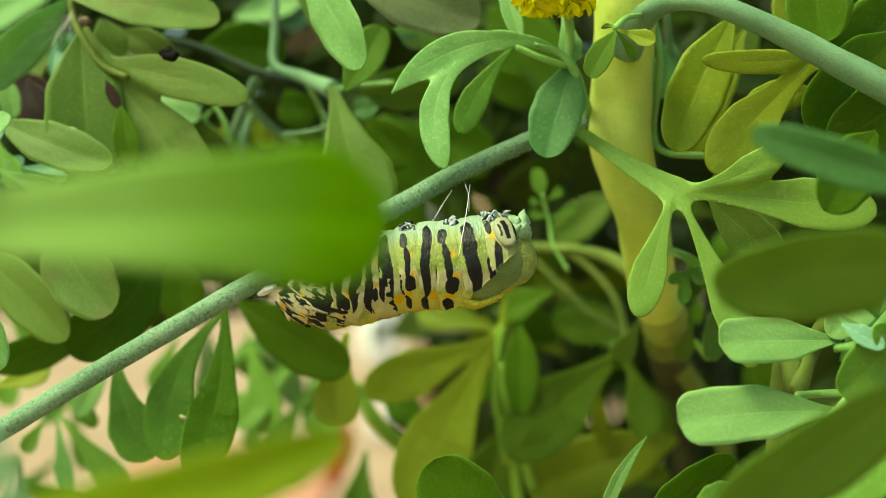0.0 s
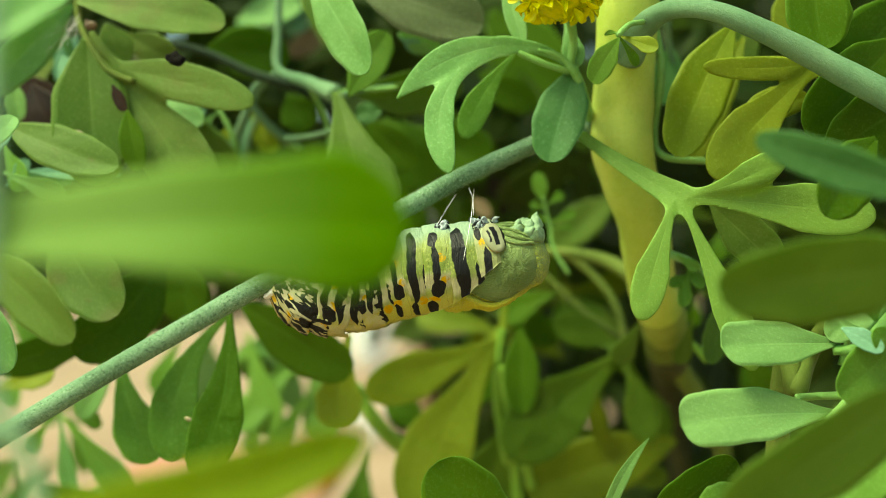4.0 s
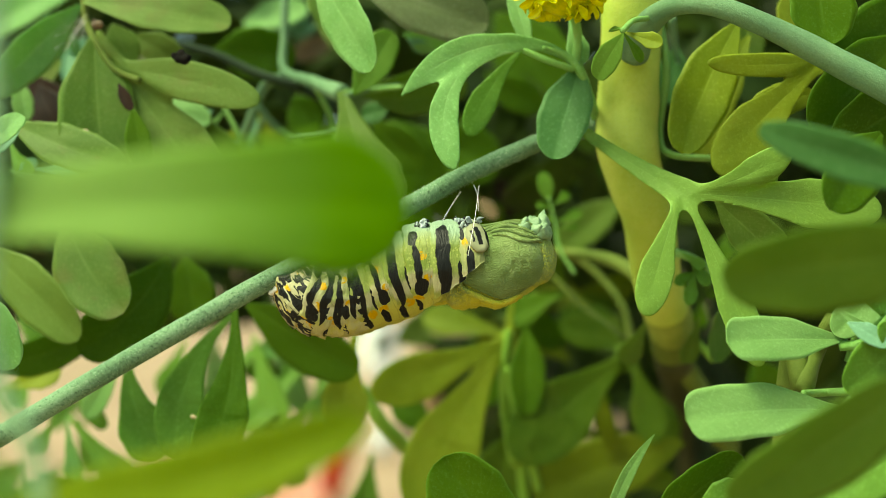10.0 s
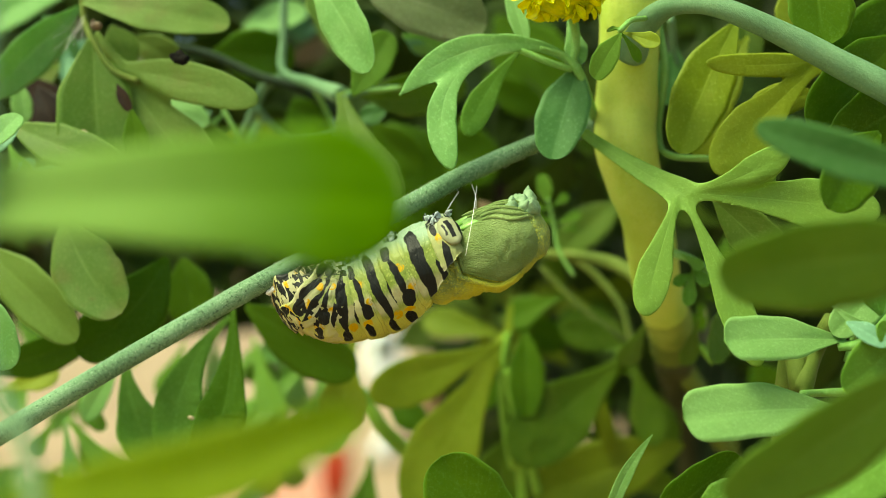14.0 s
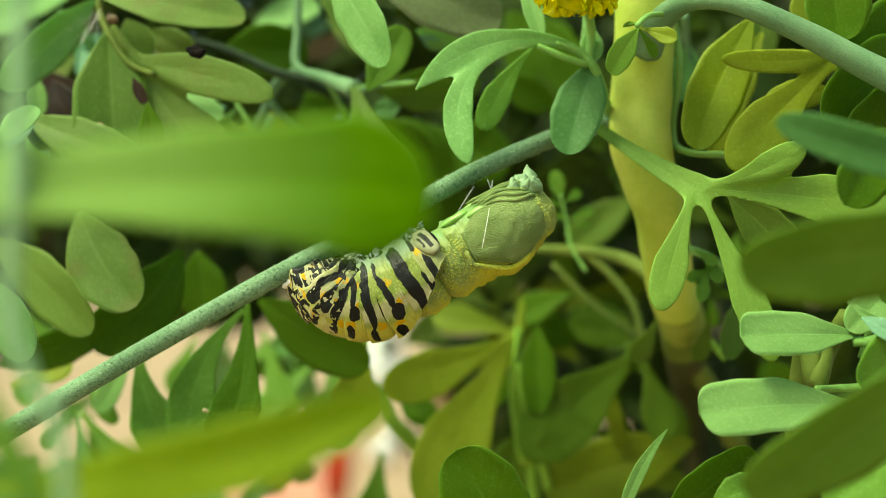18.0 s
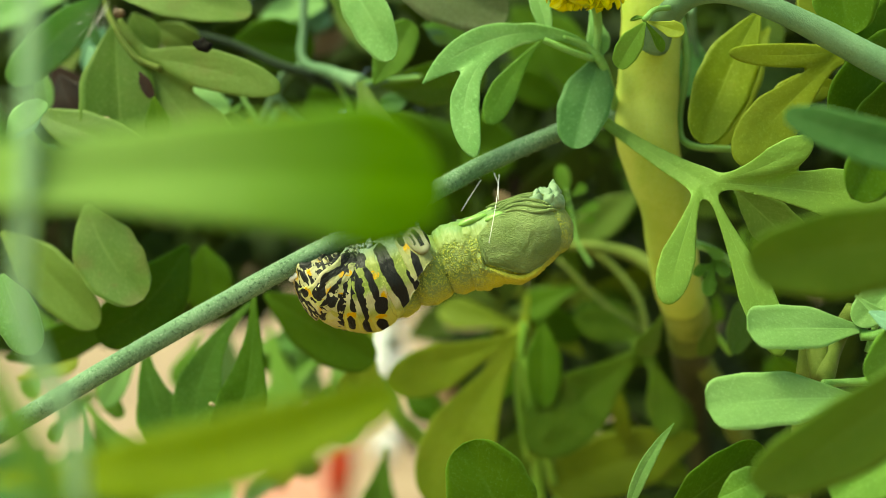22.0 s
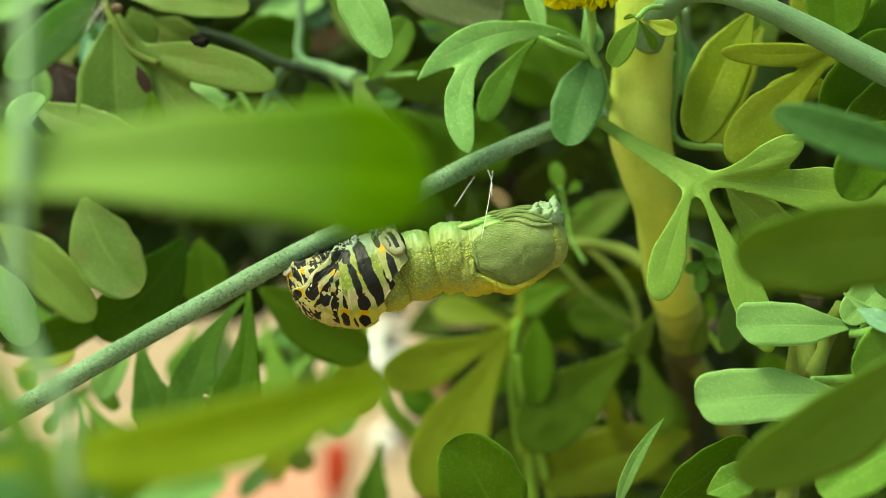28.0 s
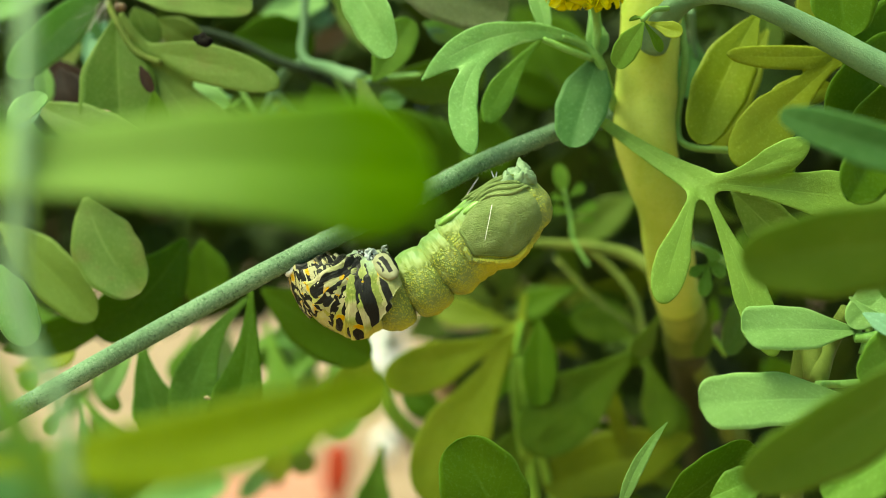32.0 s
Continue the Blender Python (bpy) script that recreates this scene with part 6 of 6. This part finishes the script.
def behind(rng):
    y = 60 + 270 * rng.random() ** 1.1
    x, z = rng.uniform(-0.62, 0.62) * (y + 140), rng.uniform(-0.40, 0.45) * (y + 140)
    ax, az = x / (y + 140), z / (y + 140)
    if y < 150 and az < 0.05 and -0.2 < ax < 0.28:
        return None                                  # room for the leaves of the herb itself
    if ax < 0.0 + rng.gauss(0, 0.025) and az < -0.04 + 0.25 * max(0.0, -ax - 0.36) + rng.gauss(0, 0.03):
        return None                                  # the clearing through which the paving shows
    return x, y, z


# leaves outside the view, added only to keep light off the background
def unseen_canopy(rng):
    y = rng.uniform(-60, 330)
    x, z = rng.uniform(110 if y < 75 else -150, 320), rng.uniform(60, 190)
    if z < 0.30 * (y + 140) + 12:
        return None
    return x, y, z


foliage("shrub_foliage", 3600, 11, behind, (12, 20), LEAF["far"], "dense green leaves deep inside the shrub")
def beyond(rng):
    y = rng.uniform(340, 760)
    x, z = rng.uniform(-0.7, 0.7) * (y + 140), rng.uniform(-0.36, 0.5) * (y + 140)
    if x / (y + 140) < 0.0 + rng.gauss(0, 0.03) and z / (y + 140) < -0.03 + rng.gauss(0, 0.02):
        return None
    return x, y, z


foliage("hedge_foliage", 4200, 13, beyond, (26, 48), LEAF["hedge"], "green leaves of the hedge beyond the herb, darkened for deep shade")
foliage("shrub_canopy", 1900, 12, unseen_canopy, (12, 20), LEAF["far"], "unseen leaves added overhead to shade the shrub")

# woody stems that carry the leaves of the shrub
shrub = thing("shrub_stems", (0.15, 0.3, 0.02), "thin dark upright stems in the depth of the shrub", "shrub")
rng = random.Random(31)
for i in range(22):
    y = rng.uniform(0.17, 0.62)
    x = rng.uniform(0.02, 0.5) * (y + 0.14) + 0.02
    foot, lean = Vector((x, y, 0.012)), Vector((rng.uniform(-0.05, 0.06), rng.uniform(-0.05, 0.05), 0))
    top = rng.uniform(0.36, 0.58)
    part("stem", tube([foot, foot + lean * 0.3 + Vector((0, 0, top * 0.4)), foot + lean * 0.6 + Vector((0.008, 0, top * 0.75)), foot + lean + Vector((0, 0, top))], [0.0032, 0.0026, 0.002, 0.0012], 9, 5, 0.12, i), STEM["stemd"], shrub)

# ---- small things behind the plant ----
STONE = plain("white_stone", (0.62, 0.63, 0.64), (0.85, 0.86, 0.88), 90.0, 0.6, 0.4)
RED = plain("red_petal", (0.34, 0.02, 0.010), (0.46, 0.06, 0.02), 200.0, 0.5, 0.3)
FRASS = plain("frass", (0.003, 0.003, 0.003), (0.014, 0.012, 0.010), 1500.0, 0.9, 0.03)


def pebble(at, size, seed, turn=0.0, rough=0.0006, scale=300):
    bm = bmesh.new()
    bmesh.ops.create_icosphere(bm, subdivisions=3, radius=0.001, matrix=Matrix.Translation(mm(*at)) @ pose(0, 0, 0, 0, turn, 0) @ Matrix.Diagonal((*size, 1)))
    for v in bm.verts:
        v.co += v.normal * rough * noise.noise(v.co * scale + Vector((seed, 0, 0)))
    return bm


def white_pot(x, y, width, height):
    """A small rounded garden pot on the paving, turned on a wheel."""
    verts, n = [], 28
    shape = ((0.0, 0.0), (0.30, 0.0), (0.38, 0.05), (0.50, 0.40), (0.47, 0.75), (0.40, 0.90), (0.44, 1.0), (0.38, 1.0), (0.36, 0.90), (0.0, 0.86))
    for r, z in shape:
        verts += [Vector((x + math.cos(2 * math.pi * j / n) * r * width, y + math.sin(2 * math.pi * j / n) * r * width, z * height)) for j in range(n)]
    tagged(part("garden_pot", (verts, grid_faces(len(shape), n, 0, True)), STONE, None), "small white glazed pot standing on the paving", "pot")


white_pot(-0.18, 2.95, 0.105, 0.16)
bm = bmesh.new()
bmesh.ops.create_icosphere(bm, subdivisions=3, radius=1.0, matrix=Matrix.Translation((-0.112, 1.80, 0.026)) @ Matrix.Diagonal((0.017, 0.02, 0.028, 1)))
for v in bm.verts:
    v.co += v.normal * 0.004 * noise.noise(v.co * 60)
tagged(part("pale_stone", bm, STONE, None), "chalk-white stone upright on the paving", "stone")

# red bloom low on the paving
bloom = thing("red_bloom", (-0.158, 1.42, 0.0), "low red bloom with pointed petals on the paving", "flower")
for i, (lean, turn) in enumerate(((-0.006, 0), (0.010, 25), (0.004, -40))):
    part("petal", blade((-0.158 + lean * 0.3, 1.42 + 0.004 * i, 0.001), (-0.158 + lean, 1.42 + 0.006 * i, 0.092), 0.026, "o", 0, turn, 0.3, 0.1, i), RED, bloom)

# terracotta tile let into the paving
TERRACOTTA = plain("terracotta", (0.36, 0.15, 0.10), (0.48, 0.22, 0.16), 40.0, 0.8, 0.2)
bm = bmesh.new()
bmesh.ops.create_cube(bm, size=1.0, matrix=Matrix.Translation((-0.31, 1.42, 0.006)) @ Matrix.Diagonal((0.30, 0.42, 0.014, 1)))
bmesh.ops.bevel(bm, geom=bm.edges[:], offset=0.004, segments=2, affect="EDGES")
tagged(part("terracotta_tile", bm, TERRACOTTA, None, smooth=False), "pinkish terracotta tile lying on the paving", "tile")

DRY = plain("dry_bud_skin", (0.05, 0.03, 0.015), (0.16, 0.11, 0.06), 900.0)
HUSK = plain("husk", (0.30, 0.24, 0.13), (0.42, 0.34, 0.2), 900.0)
tagged(part("frass_pellet", pebble((-32.9, 3.0, 24.6), (1.1, 0.85, 0.8), 3, 15, 0.0009, 900), FRASS, None), "black crumbly pellet stuck to a leaf", "pellet")
tagged(part("seed_husk", pebble((-31.7, 5.5, -21.5), (0.5, 0.25, 0.25), 5, 20), HUSK, None), "tiny pale seed husk lying on a hanging leaf", "husk")

# spider threads in the fork of two leaves
web = thing("spider_web", mm(*(-48.7, 10.0, 28.6)), "torn grey spider threads between two leaves", "spider web")
rng = random.Random(21)
knot = mm(*(-47.4, 9.5, 30.9))
for i in range(13):
    end = mm(*(-49.8, 10.0, 28.5)) + Vector((rng.uniform(-2.6, 2.2), rng.uniform(-0.8, 0.8), rng.uniform(-2.2, 1.4))) / 1000
    sag = (knot + end) / 2 + Vector((rng.uniform(-0.3, 0.3), 0, rng.uniform(-0.4, 0.1))) / 1000
    part("thread", tube([knot + Vector((rng.uniform(-1, 1), 0, rng.uniform(-1, 1))) / 1500, sag, end], [0.000012, 0.000009, 0.000012], 4, 4), SILK, web)
tagged(part("dry_bud", pebble((-45.4, 8.5, 30.0), (0.8, 0.5, 0.7), 7, 30, 0.0008, 900), DRY, None), "shrivelled brown bud in the fork of a twig", "bud")
tagged(part("leaf_crumb", pebble((-46.3, 6.5, 15.3), (0.5, 0.3, 0.28), 9), HUSK, None), "brown crumb lying on a leaf", "crumb")



def motions():
    steps = sorted({round(0.5 * i, 2) for i in range(65)} | {t for t, _ in SWING})
    for ob, at in MOVING:
        walk(ob, [(t, at(t)) for t in steps])


motions()
